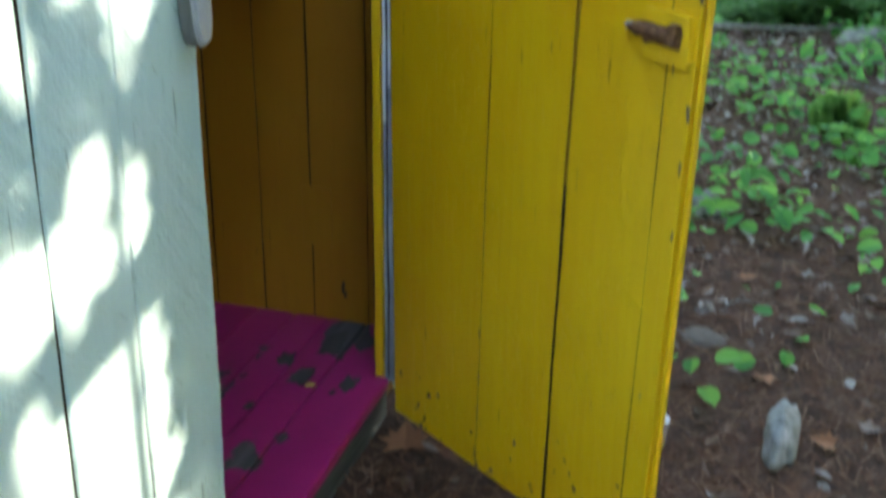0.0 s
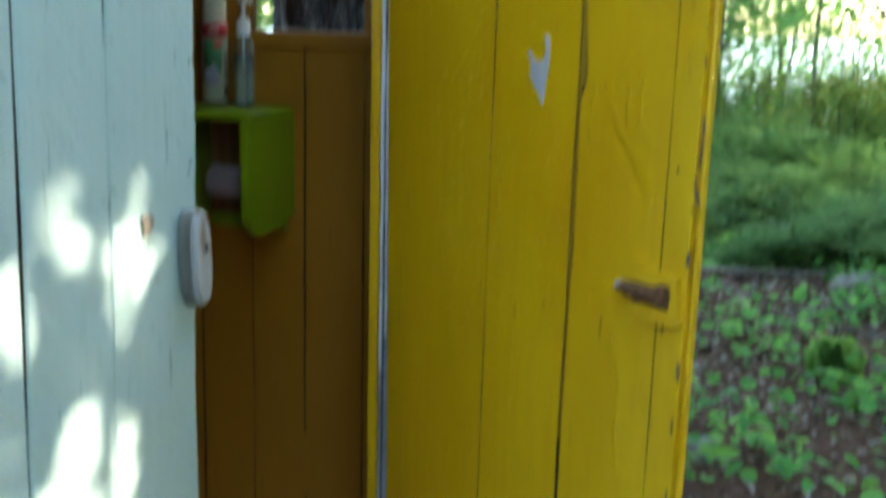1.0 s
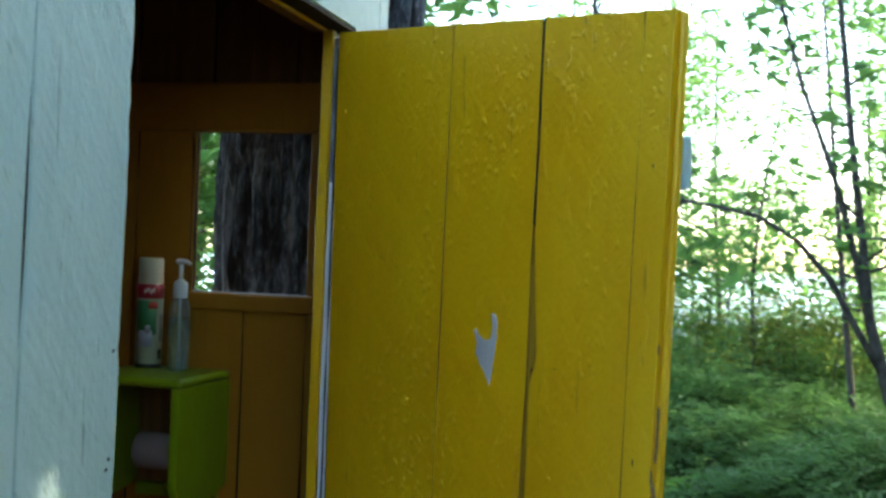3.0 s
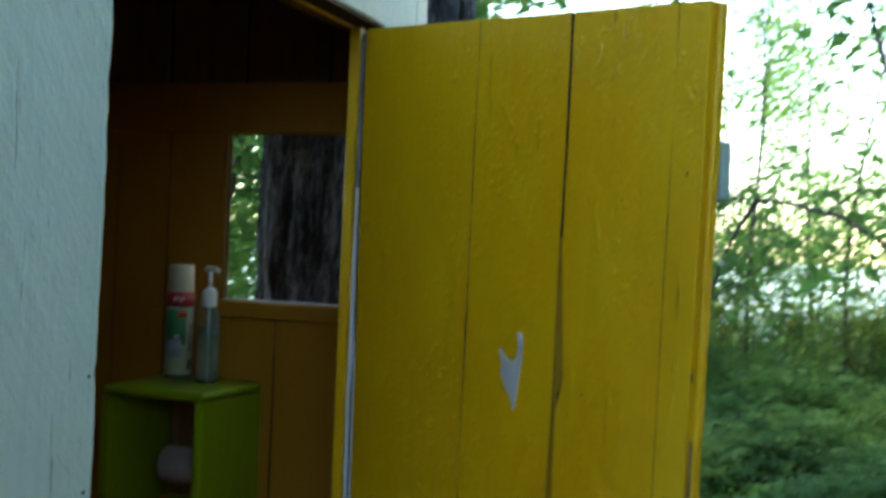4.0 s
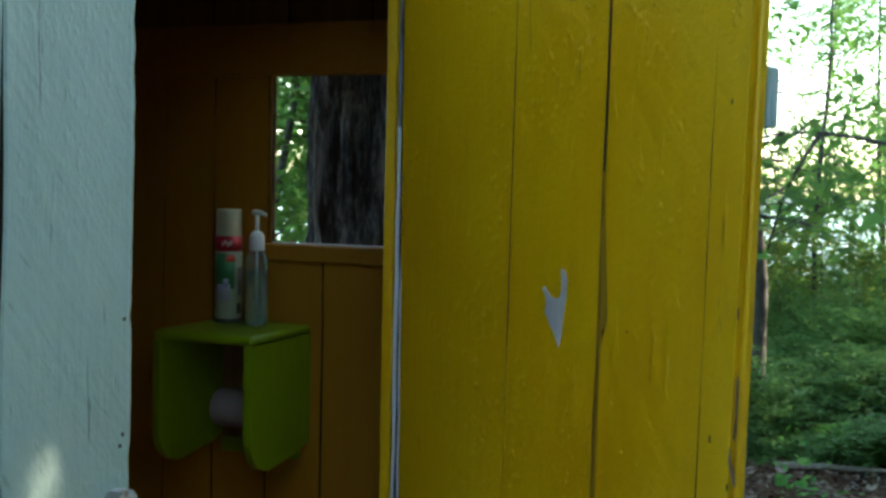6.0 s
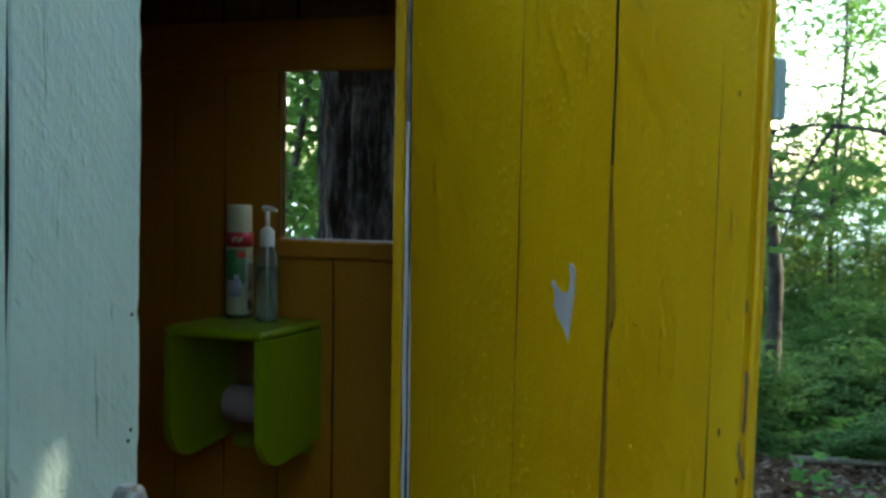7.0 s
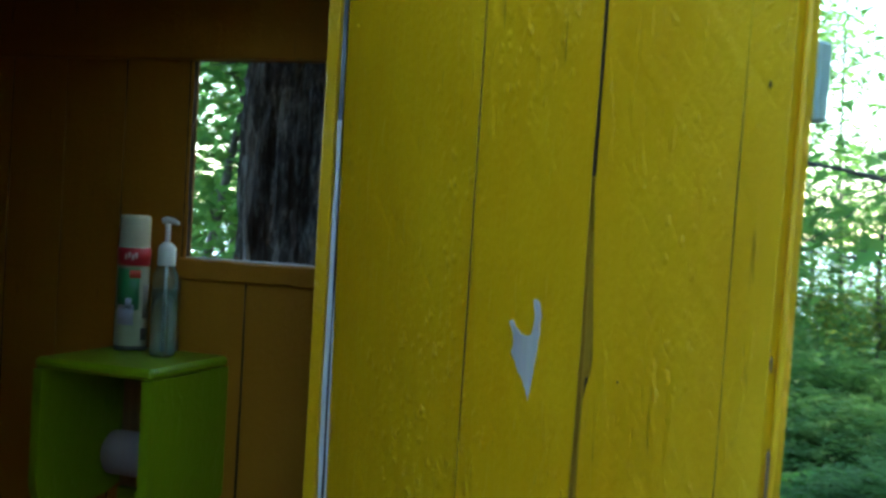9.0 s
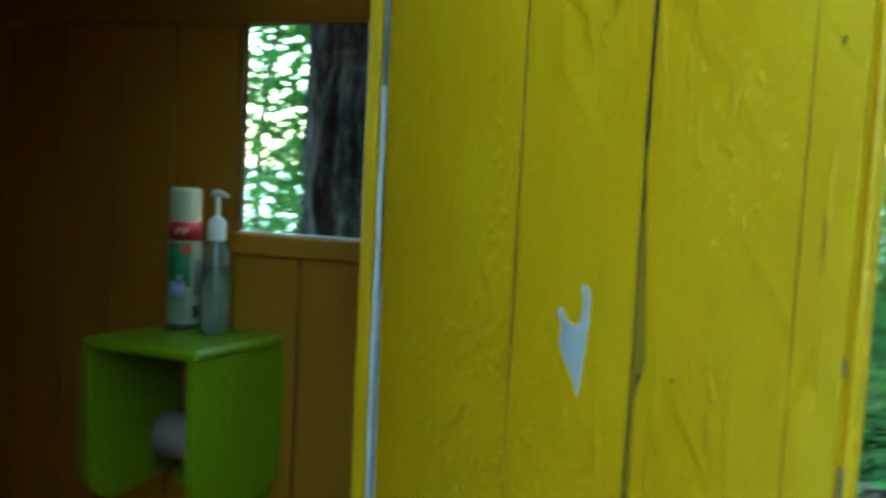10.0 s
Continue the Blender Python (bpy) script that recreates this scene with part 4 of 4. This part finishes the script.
# ---------------------------------------------------------------- the big pine behind the window
def build_pine():
    t = thing("pine_tree", "thick pine trunk with deep furrowed grey-brown bark beside the outhouse", "tree")
    cx, cy, r0 = -0.342, 0.895, 0.294
    ang, verts, faces = 300, [], []
    zs = [-0.16 + 0.04 * i for i in range(28)] + [0.96 + 0.012 * i for i in range(120)] + [2.40 + 0.15 * i for i in range(60)]
    for z in zs:
        for k in range(ang):
            a = 2 * math.pi * k / ang
            u = Vector((math.cos(a) * 4.4, math.sin(a) * 4.4, z * 0.28))
            w = Vector((u.x * 0.8, u.y * 0.8, z * 3.0))
            u2 = u + Vector((noise.noise(w), noise.noise(w + Vector((7, 1, 2))), 0)) * 0.30
            d = noise.voronoi(u2 * 2.2, distance_metric="DISTANCE", exponent=2.5)[0]
            furrow = min(1.0, (d[1] - d[0]) * 2.6)
            rr = r0 * (1 - 0.035 * z) + (0.10 * max(0, 0.5 - z) ** 2 if z < 0.5 else 0)
            rr += 0.022 * (furrow - 0.75) + 0.011 * noise.noise((u.x * 3, u.y * 3, z * 5)) + 0.007 * noise.noise((u.x * 8, u.y * 8, z * 16))
            verts.append((cx + rr * math.cos(a), cy + rr * math.sin(a), z))
    n = len(zs)
    for j in range(n - 1):
        for k in range(ang):
            k2 = (k + 1) % ang
            faces.append((j * ang + k, j * ang + k2, (j + 1) * ang + k2, (j + 1) * ang + k))
    me = bpy.data.meshes.new("trunk")
    me.from_pydata(verts, [], faces)
    me.materials.append(BARK)
    ob = smooth(new("trunk", me))
    ob.parent = t
    rnd = random.Random(77)
    places = []
    for k in range(26):
        z = rnd.uniform(6.0, 11.2)
        a = rnd.uniform(0, 2 * math.pi)
        length = (12.5 - z) * rnd.uniform(0.35, 0.6)
        start = Vector((cx, cy, z))
        limb = bent(start, start + Vector((math.cos(a) * length, math.sin(a) * length, rnd.uniform(-0.2, 0.6))), rnd, 6, 0.06)
        smooth(part("limb", tube(limb, [0.05 * (1 - 0.15 * j) for j in range(6)], 6), BARK, t))
        for q in limb[2:]:
            for _ in range(26):
                places.append((q + Vector((rnd.gauss(0, 0.2), rnd.gauss(0, 0.2), rnd.gauss(0, 0.12))), rnd.uniform(0.12, 0.22), any_way(rnd), Vector((0, 0, 1))))
    me = leaf_mesh("crown", places, rnd, "oval")
    me.materials.append(NEEDLE)
    new("crown", me).parent = t


build_pine()

# ---------------------------------------------------------------- young trees by the path
R = random.Random(11)
tree("maple_sapling", "leaning young maple with two thin stems and a long side branch", [
    ([(1.62, 2.75, -0.12), (1.58, 2.70, 0.5), (1.42, 2.62, 0.95), (1.33, 2.56, 1.25), (1.30, 2.55, 1.5), (1.24, 2.55, 1.95), (1.18, 2.56, 2.5), (1.13, 2.6, 3.2), (1.10, 2.7, 4.0)], 0.030),
    ([(1.33, 2.56, 1.25), (1.28, 2.55, 1.45), (1.20, 2.55, 1.75), (1.05, 2.53, 2.15), (0.92, 2.5, 2.6), (0.80, 2.5, 3.3)], 0.018),
    ([(1.40, 2.60, 1.02), (1.27, 2.56, 1.24), (1.18, 2.55, 1.40), (1.05, 2.55, 1.55), (0.90, 2.55, 1.64), (0.72, 2.55, 1.68), (0.58, 2.55, 1.70), (0.42, 2.56, 1.69), (0.25, 2.6, 1.62)], 0.015),
    ([(0.60, 2.55, 1.70), (0.54, 2.55, 1.60), (0.47, 2.56, 1.45), (0.42, 2.57, 1.25)], 0.010)],
     400, 0.085, 21, "young trees", "maple", 0.55, first=0.45, twigs=4, clump=0.15)
for i, (x, y, lean, h, r, n) in enumerate(((1.9, 7.6, -0.5, 5.0, 0.035, 1150), (2.7, 8.8, -0.4, 5.4, 0.045, 1150), (1.2, 9.4, 0.3, 5.0, 0.03, 1000),
                                         (0.3, 9.0, -0.2, 4.6, 0.03, 1150), (-0.7, 9.8, 0.2, 5.2, 0.035, 1150), (3.6, 10.5, -0.3, 6.0, 0.05, 1150), (2.1, 11.4, 0.2, 5.5, 0.035, 1150), (0.9, 12.0, -0.3, 5.6, 0.035, 1150), (-0.2, 12.5, 0.2, 5.5, 0.035, 1150))):
    base = (x, y, height(x, y) - 0.05)
    pts = bent(base, (x + lean, y + 0.3, h), R, 9, 0.035)
    tree("young_tree", "slender young broadleaf tree with thin grey stem", [(pts, r)], n, 0.105, 40 + i, "young trees", "oval", 0.75, first=0.22, twigs=6, clump=0.2, sides=6)
tree("young_tree", "slender young broadleaf tree with crooked grey-brown stem", [([(0.02, 6.1, -0.2), (0.04, 6.1, 0.3), (0.045, 6.1, 0.84), (0.02, 6.1, 1.1), (-0.02, 6.1, 1.4), (-0.05, 6.1, 1.9), (-0.085, 6.1, 2.4), (-0.2, 6.2, 3.3), (-0.25, 6.3, 4.2)], 0.062), ([(-0.22, 6.35, -0.2), (-0.16, 6.35, 0.6), (-0.19, 6.35, 1.4), (-0.3, 6.35, 2.6), (-0.4, 6.4, 3.6)], 0.03)], 400, 0.105, 40, "young trees", "oval", 0.75, first=0.45, twigs=4, clump=0.2, sides=8)
for i in range(16):
    x = -1.0 + i * 0.34 + R.uniform(-0.12, 0.12)
    y = R.uniform(10.5, 14.0)
    base = (x, y, height(x, y) - 0.05)
    pts = bent(base, (x + R.uniform(-0.6, 0.5), y, R.uniform(3.0, 4.6)), R, 7, 0.05)
    tree("thin_sapling", "bare-stemmed thin sapling at the lake edge", [(pts, R.uniform(0.014, 0.026))], 620, 0.085, 80 + i, "thin saplings", "oval", 0.55, first=0.42, twigs=2.5, clump=0.2, sides=5)
for i in range(20):
    x, y = -1.2 + i * 0.27 + R.uniform(-0.1, 0.1), R.uniform(9.0, 13.0)
    base = (x, y, height(x, y) - 0.05)
    pts = bent(base, (x + R.uniform(-0.3, 0.3), y, R.uniform(1.7, 2.7)), R, 6, 0.06)
    tree("shrub", "leafy green shrub behind the fern bank", [(pts, 0.014)], 1100, 0.075, 500 + i, "shrubs", "blade" if i % 2 else "oval", 0.6, first=0.22, twigs=3, clump=0.2, sides=5)
for i in range(9):
    x, y = -0.5 + i * 0.36 + R.uniform(-0.12, 0.12), R.uniform(7.8, 9.2)
    pts = bent((x, y, height(x, y) - 0.05), (x + R.uniform(-0.2, 0.2), y, R.uniform(0.95, 1.2)), R, 6, 0.06)
    tree("shrub", "low shrub above the ferns, leaves coloured as if sunlit", [(pts, 0.010)], 420, 0.075, 560 + i, "shrubs", "oval", 0.35, first=0.55, twigs=2, clump=0.10, sides=5, material=SUNNY)
pts = bent((2.25, 4.3, height(2.25, 4.3) - 0.05), (1.95, 4.2, 4.0), R, 9, 0.04)
tree("young_tree", "slender young broadleaf tree with thin grey stem", [(pts, 0.025)], 650, 0.085, 540, "young trees", "maple", 0.7, first=0.5, twigs=4, clump=0.16, sides=6)
# seen through the window
for i, (x, y, h, n) in enumerate(((-1.25, 2.6, 3.6, 2200), (-1.75, 3.3, 3.8, 2600), (-2.4, 4.4, 4.2, 2600), (-1.5, 4.2, 4.2, 2200), (-2.9, 5.6, 5.0, 2600), (-1.9, 6.6, 5.2, 2600), (-3.6, 8.0, 6.0, 2400), (-4.4, 7.0, 6.0, 2400), (-2.7, 3.7, 4.0, 2400), (-3.3, 4.9, 4.6, 2400), (-4.9, 8.6, 6.0, 2200))):
    pts = bent((x, y, height(x, y) - 0.05), (x + 0.2, y + 0.2, h), R, 9, 0.05)
    tree("young_tree", "slender young broadleaf tree with thin grey stem", [(pts, 0.035)], n, 0.092, 120 + i, "young trees", "maple", 0.7, first=0.12, twigs=6, clump=0.22, sides=6)


# ---------------------------------------------------------------- woods out of view, added to shade the place and dapple the sun
def shade_tree(x, y, h, r, n, seed, lo=0.30, spread=2.2, size=0.22, limbs=9):
    rr = random.Random(seed)
    pts = bent((x, y, height(x, y) - 0.1), (x + rr.uniform(-0.3, 0.3), y + rr.uniform(-0.3, 0.3), h), rr, 9, 0.02)
    tree("unseen_shade_tree", "unseen broadleaf tree added out of view to shade the clearing", [(pts, r)], n, size, seed, "forest trees", "maple", spread, first=lo, twigs=limbs, clump=0.5, sides=8)


# shift and leaf counts set by where sun should reach the wall
WOODS_X, WOODS_Y = 0.5, 0.9
for seed, x, y, h, n in ((202, 8.0, 1.2, 9.0, 7000), (204, 7.0, -1.6, 8.5, 6000), (205, 6.4, 5.0, 8.5, 840), (206, 7.6, 7.0, 9.0, 6000), (208, 10.5, 6.5, 11.0, 6000)):
    shade_tree(x + WOODS_X, y + WOODS_Y, h, 0.12, n, seed, lo=0.16, limbs=14)
for seed, x, y, h, n in ((211, 4.9, 5.5, 7.5, 6500), (212, 4.8, -2.6, 7.5, 6500), (213, 6.0, -0.9, 8.0, 6000), (214, 6.6, 8.6, 9.0, 5500)):
    shade_tree(x, y, h, 0.12, n, seed, lo=0.20, limbs=14)
# two unseen young trees placed to break up the sun on the wall
rr = random.Random(330)
tree("young_tree", "unseen leafy young tree added to dapple the sun", [(bent((3.65, 1.45, -0.15), (3.75, 1.35, 4.7), rr, 9, 0.02), 0.04)], 7000, 0.085, 331, "young trees", "maple", 0.85, first=0.42, twigs=10, clump=0.15, sides=6)
tree("young_tree", "unseen leafy young tree added to dapple the sun", [(bent((4.3, 1.85, -0.15), (4.35, 1.85, 5.3), rr, 9, 0.02), 0.04)], 2200, 0.085, 333, "young trees", "maple", 0.8, first=0.78, twigs=9, clump=0.15, sides=6)
# low unseen crowns added to hold back the sky's light
for i, (x, y) in enumerate(((6.4, 1.0), (6.9, 2.4), (6.0, -1.4), (5.6, -3.2), (6.2, 3.6))):
    shade_tree(x, y, 2.7, 0.04, 2600, 220 + i, lo=0.05, spread=1.0, limbs=10, size=0.16)
for i, (x, y, h, n) in enumerate(((6.5, -5.0, 9.0, 5000), (-4.0, -5.5, 9.0, 5000), (-5.2, -2.5, 9.0, 2500), (-4.8, 0.2, 9.0, 2000), (3.5, -12.5, 10.0, 2500), (-3.5, -12.0, 10.0, 2500))):
    shade_tree(x, y, h, 0.13, n, 230 + i, lo=0.12, limbs=14, spread=2.6)


# unseen undergrowth added to darken the lower door and the inside
for i, (x, y) in enumerate(((-3.4, -4.4), (-2.2, -5.2), (-0.9, -5.6), (0.4, -5.4), (1.7, -5.8), (3.0, -5.0), (4.2, -4.0))):
    shade_tree(x, y, 2.3, 0.035, 2200, 260 + i, lo=0.04, spread=1.0, limbs=9, size=0.16)


# ---------------------------------------------------------------- low growth
def fern_bank():
    """A bank of knee-high to waist-high fern and brush."""
    rnd = random.Random(5)
    places = []
    for k in range(2600):
        y = 4.9 + 9.0 * rnd.random() ** 1.2
        x = rnd.uniform(-1.6, 2.2) + (y - 5) * rnd.uniform(-0.10, 0.28)
        hump = 0.34 + 0.085 * (y - 4.9) + 0.46 * noise.noise((x * 1.15, y * 1.15, 8.0))
        if y < 5.5:
            hump *= 0.75
        g = height(x, y)
        fronds = rnd.randint(4, 7)
        for f in range(fronds):
            a = rnd.uniform(0, 2 * math.pi)
            out = rnd.uniform(0.10, 0.30)
            h = hump * rnd.uniform(0.65, 1.1)
            for j in range(8):
                s = (j + 1) / 8
                c = Vector((x + math.cos(a) * out * s ** 1.6 * 1.2, y + math.sin(a) * out * s ** 1.6 * 1.2, g + h * (1 - (1 - s) ** 1.8) - 0.08 * s ** 3))
                for side in (1, -1):
                    w = Vector((math.cos(a + side * 1.2), math.sin(a + side * 1.2), rnd.uniform(-0.15, 0.25)))
                    places.append((c, rnd.uniform(0.04, 0.085) * (1.15 - 0.5 * s), w, Vector((rnd.uniform(-0.3, 0.3), rnd.uniform(-0.3, 0.3), 1))))
    me = leaf_mesh("fern_bank", places, rnd, "blade")
    me.materials.append(FERN)
    tagged(new("fern_bank", me), "dense bank of soft green fern and low brush", "ferns", kind="stuff")


def low_leaves():
    """Broad seedling leaves close to the ground, some round, some oval."""
    rnd = random.Random(6)
    sets = {"round": [], "oval": []}
    for k in range(2700):
        y = -0.2 + 6.0 * rnd.random()
        x = rnd.uniform(0.35, 2.6)
        dense = 1.5 * noise.noise((x * 1.7, y * 1.4, 2.0)) + 0.16 * min(y - 1.0, 2.0) - 0.32 * max(0.0, min(y - 2.9, 1.2))
        if y < 0.9 and rnd.random() > 0.2 or dense < rnd.uniform(-0.25, 0.75):
            continue
        g = height(x, y)
        if math.hypot(x - 0.92, y - 0.16) < 0.22:
            continue
        kind = "round" if rnd.random() < 0.7 else "oval"
        big = rnd.uniform(0.5, 1.0)
        for f in range(rnd.randint(1, 4)):
            a = rnd.uniform(0, 2 * math.pi)
            up = rnd.uniform(0.02, 0.16)
            q = Vector((x + 0.05 * math.cos(a), y + 0.05 * math.sin(a), g + up))
            sets[kind].append((q, big * rnd.uniform(0.04, 0.09) * (1.25 if kind == "oval" else 1), Vector((math.cos(a), math.sin(a), rnd.uniform(-0.55, 0.45))), Vector((rnd.uniform(-0.7, 0.7), rnd.uniform(-0.7, 0.7), 1))))
    for kind, places in sets.items():
        me = leaf_mesh("seedling_leaves", places, rnd, kind, 0.2)
        me.materials.append(SEEDLING)
        tagged(new("seedling_leaves", me), "scattered bright green seedlings with %s leaves on the forest floor" % kind, "seedlings", kind="stuff")
    blades = []
    for k in range(700):
        a, h = rnd.uniform(0, 2 * math.pi), rnd.uniform(0.05, 0.12)
        r = rnd.uniform(0, 0.09)
        blades.append(((1.10 + r * math.cos(a), 2.78 + r * math.sin(a), height(1.1, 2.78) + rnd.uniform(0, 0.12) * (1 - (r / 0.11) ** 2)), h, Vector((math.cos(a) * 0.45, math.sin(a) * 0.45, 1)), Vector((-math.sin(a), math.cos(a), 0.2))))
    me = leaf_mesh("grass_tuft", blades, rnd, "blade", 0.1)
    me.materials.append(LEAF)
    tagged(new("grass_tuft", me), "bushy green tuft of grass on the forest floor", "grass", kind="stuff")


def litter():
    rnd = random.Random(7)
    places = []
    for k in range(11500):
        y = -1.4 + 8.5 * rnd.random() ** 1.2 if k < 7500 else rnd.uniform(2.2, 5.4)
        x = rnd.uniform(0.05, 3.0)
        if y < 1.3 and rnd.random() < 0.6:
            y += 2.2
        places.append(((x, y, height(x, y) + rnd.uniform(0.002, 0.014)), rnd.uniform(0.02, 0.07), any_way(rnd, 0.25), Vector((rnd.uniform(-0.35, 0.35), rnd.uniform(-0.35, 0.35), 1))))
    broad = places[7500:] + places[:1500]
    me = leaf_mesh("dry_maple_leaves", broad, rnd, "maple", 0.35)
    me.materials.append(LITTER)
    tagged(new("dry_maple_leaves", me), "curled pale and brown broad dead leaves on the soil", "leaf litter", kind="stuff")
    places = places[1500:7500]
    me = leaf_mesh("dry_leaves", places, rnd, "oval", 0.3)
    me.materials.append(LITTER)
    tagged(new("dry_leaves", me), "brown and pale dry leaves strewn over the soil", "leaf litter", kind="stuff")
    verts, faces = [], []
    for k in range(17000):
        y = -1.2 + 4.6 * rnd.random()
        x = rnd.uniform(0.02, 2.2)
        a, length = rnd.uniform(0, math.pi), rnd.uniform(0.03, 0.09)
        d = Vector((math.cos(a), math.sin(a), 0)) * length
        s = Vector((-math.sin(a), math.cos(a), 0)) * 0.0015
        p = Vector((x, y, height(x, y) + rnd.uniform(0.002, 0.008)))
        e = p + d
        e.z = height(e.x, e.y) + rnd.uniform(0.002, 0.012)
        b = len(verts)
        verts += [tuple(p - s), tuple(p + s), tuple(e + s), tuple(e - s), tuple((p + e) / 2 + Vector((0, 0, 0.002)))]
        faces += [(b, b + 1, b + 4), (b + 1, b + 2, b + 4), (b + 2, b + 3, b + 4), (b + 3, b, b + 4)]
    me = bpy.data.meshes.new("pine_needles")
    me.from_pydata(verts, [], faces)
    me.materials.append(NEEDLES)
    tagged(new("pine_needles", me), "fallen rust-brown pine needles on the soil", "pine needles", kind="stuff")


fern_bank()
low_leaves()
litter()


# ---------------------------------------------------------------- loose things on the ground
def rock(x, y, sx, sy, sz, seed, label, turn=20, material=None):
    bm = bmesh.new()
    bmesh.ops.create_icosphere(bm, subdivisions=4, radius=1)
    for v in bm.verts:
        n = v.co.copy()
        d = 1 + 0.22 * noise.noise(n * 1.4 + Vector((seed, 0, 0))) + 0.12 * noise.noise(n * 3.2 + Vector((0, seed, 0))) + 0.05 * noise.noise(n * 9 + Vector((seed, seed, 0)))
        v.co = Vector((n.x * sx, n.y * sy, n.z * sz)) * d
    bmesh.ops.transform(bm, matrix=pose(x, y, height(x, y) + sz * 0.35, 0, 0, turn), verts=bm.verts)
    smooth(tagged(part("rock", bm, material or STONE), label, "rock", "rocks"))


rock(0.908, 0.155, 0.040, 0.125, 0.055, 1.0, "pale grey oblong stone half sunk in the soil", -4)
rock(0.70, 0.63, 0.055, 0.065, 0.012, 2.0, "flat muddy brown stone in the leaf litter", 20, MUDDY)
rock(0.63, 1.62, 0.06, 0.08, 0.05, 3.0, "pale grey stone among the seedlings")
rock(1.30, 4.6, 0.16, 0.12, 0.07, 5.0, "grey stone before the ferns")


def fallen_leaf(x, y, size, turn, z=None, name="maple_leaf", up=0.012):
    half = [(0, 0), (0.10, 0.05), (0.48, -0.10), (0.36, 0.16), (0.62, 0.36), (0.34, 0.42), (0.40, 0.68), (0.20, 0.60), (0.14, 0.78), (0, 1.05)]
    bm = bmesh.new()
    rows = []
    for sx in (1, -1):
        rows.append([bm.verts.new((sx * a * size, b * size, abs(a) * 0.22 * size)) for a, b in half])
    bm.faces.new(rows[0])
    bm.faces.new(rows[1][::-1])
    bmesh.ops.transform(bm, matrix=pose(x, y, height(x, y) + up if z is None else z, 8, -6, turn), verts=bm.verts)
    return tagged(part(name, bm, BROWNLEAF), "curled dry brown maple leaf lying on the soil", "leaf", "fallen leaves")


fallen_leaf(0.10, -0.15, 0.10, 15)
fallen_leaf(1.03, 0.17, 0.06, 80)
tagged(fallen_leaf(-0.352, 0.258, 0.018, 60, 1.340), "scrap of dry brown leaf on the window sill")
tagged(fallen_leaf(-0.30, 0.260, 0.012, 140, 1.340), "scrap of dry brown leaf on the window sill")
fallen_leaf(0.86, 0.45, 0.055, 200)
fallen_leaf(0.78, 1.05, 0.06, 300)


def twig(points, r, label="thin grey fallen stick on the ground"):
    n = len(points)
    smooth(tagged(part("stick", tube(points, [r * (1 - 0.6 * i / (n - 1)) for i in range(n)], 6), GREYWOOD), label, "stick", "sticks"))


for i, (x, y, a, length, r) in enumerate(((0.3, 4.75, 8, 1.3, 0.022), (1.0, 5.0, -12, 1.2, 0.016), (0.75, 0.62, 170, 0.22, 0.003), (0.66, 0.80, 30, 0.25, 0.003), (0.9, 3.9, 20, 0.8, 0.010), (1.5, 3.4, 150, 0.7, 0.008), (0.45, 4.3, -25, 0.6, 0.008))):
    pts = []
    for k in range(6):
        px, py = x + math.cos(radians(a)) * length * k / 5, y + math.sin(radians(a)) * length * k / 5 + 0.03 * math.sin(k * 1.7 + i)
        pts.append((px, py, height(px, py) + r + 0.004 + 0.02 * r * (k % 2)))
    twig(pts, r)

cup = thing("cup", "small white plastic cup on the soil beside the door", "cup")
smooth(part("shell", lathe([(0.018, 0.0), (0.022, 0.001), (0.028, 0.07), (0.030, 0.071), (0.027, 0.069), (0.0205, 0.004), (0.005, 0.003)], (0.632, 0.06, height(0.632, 0.06) + 0.002), 20), CUPWHITE, cup))
tagged(part("chip_of_wood", outline_plate([(-0.012, 0), (0.013, 0.002), (0.009, 0.010), (-0.008, 0.011)], 0.003, pose(-0.148, -0.095, 0.001, 0, 0, 25)), plain("yellow_scrap", (0.6, 0.5, 0.1))), "small yellow scrap lying on the floor", "scrap")
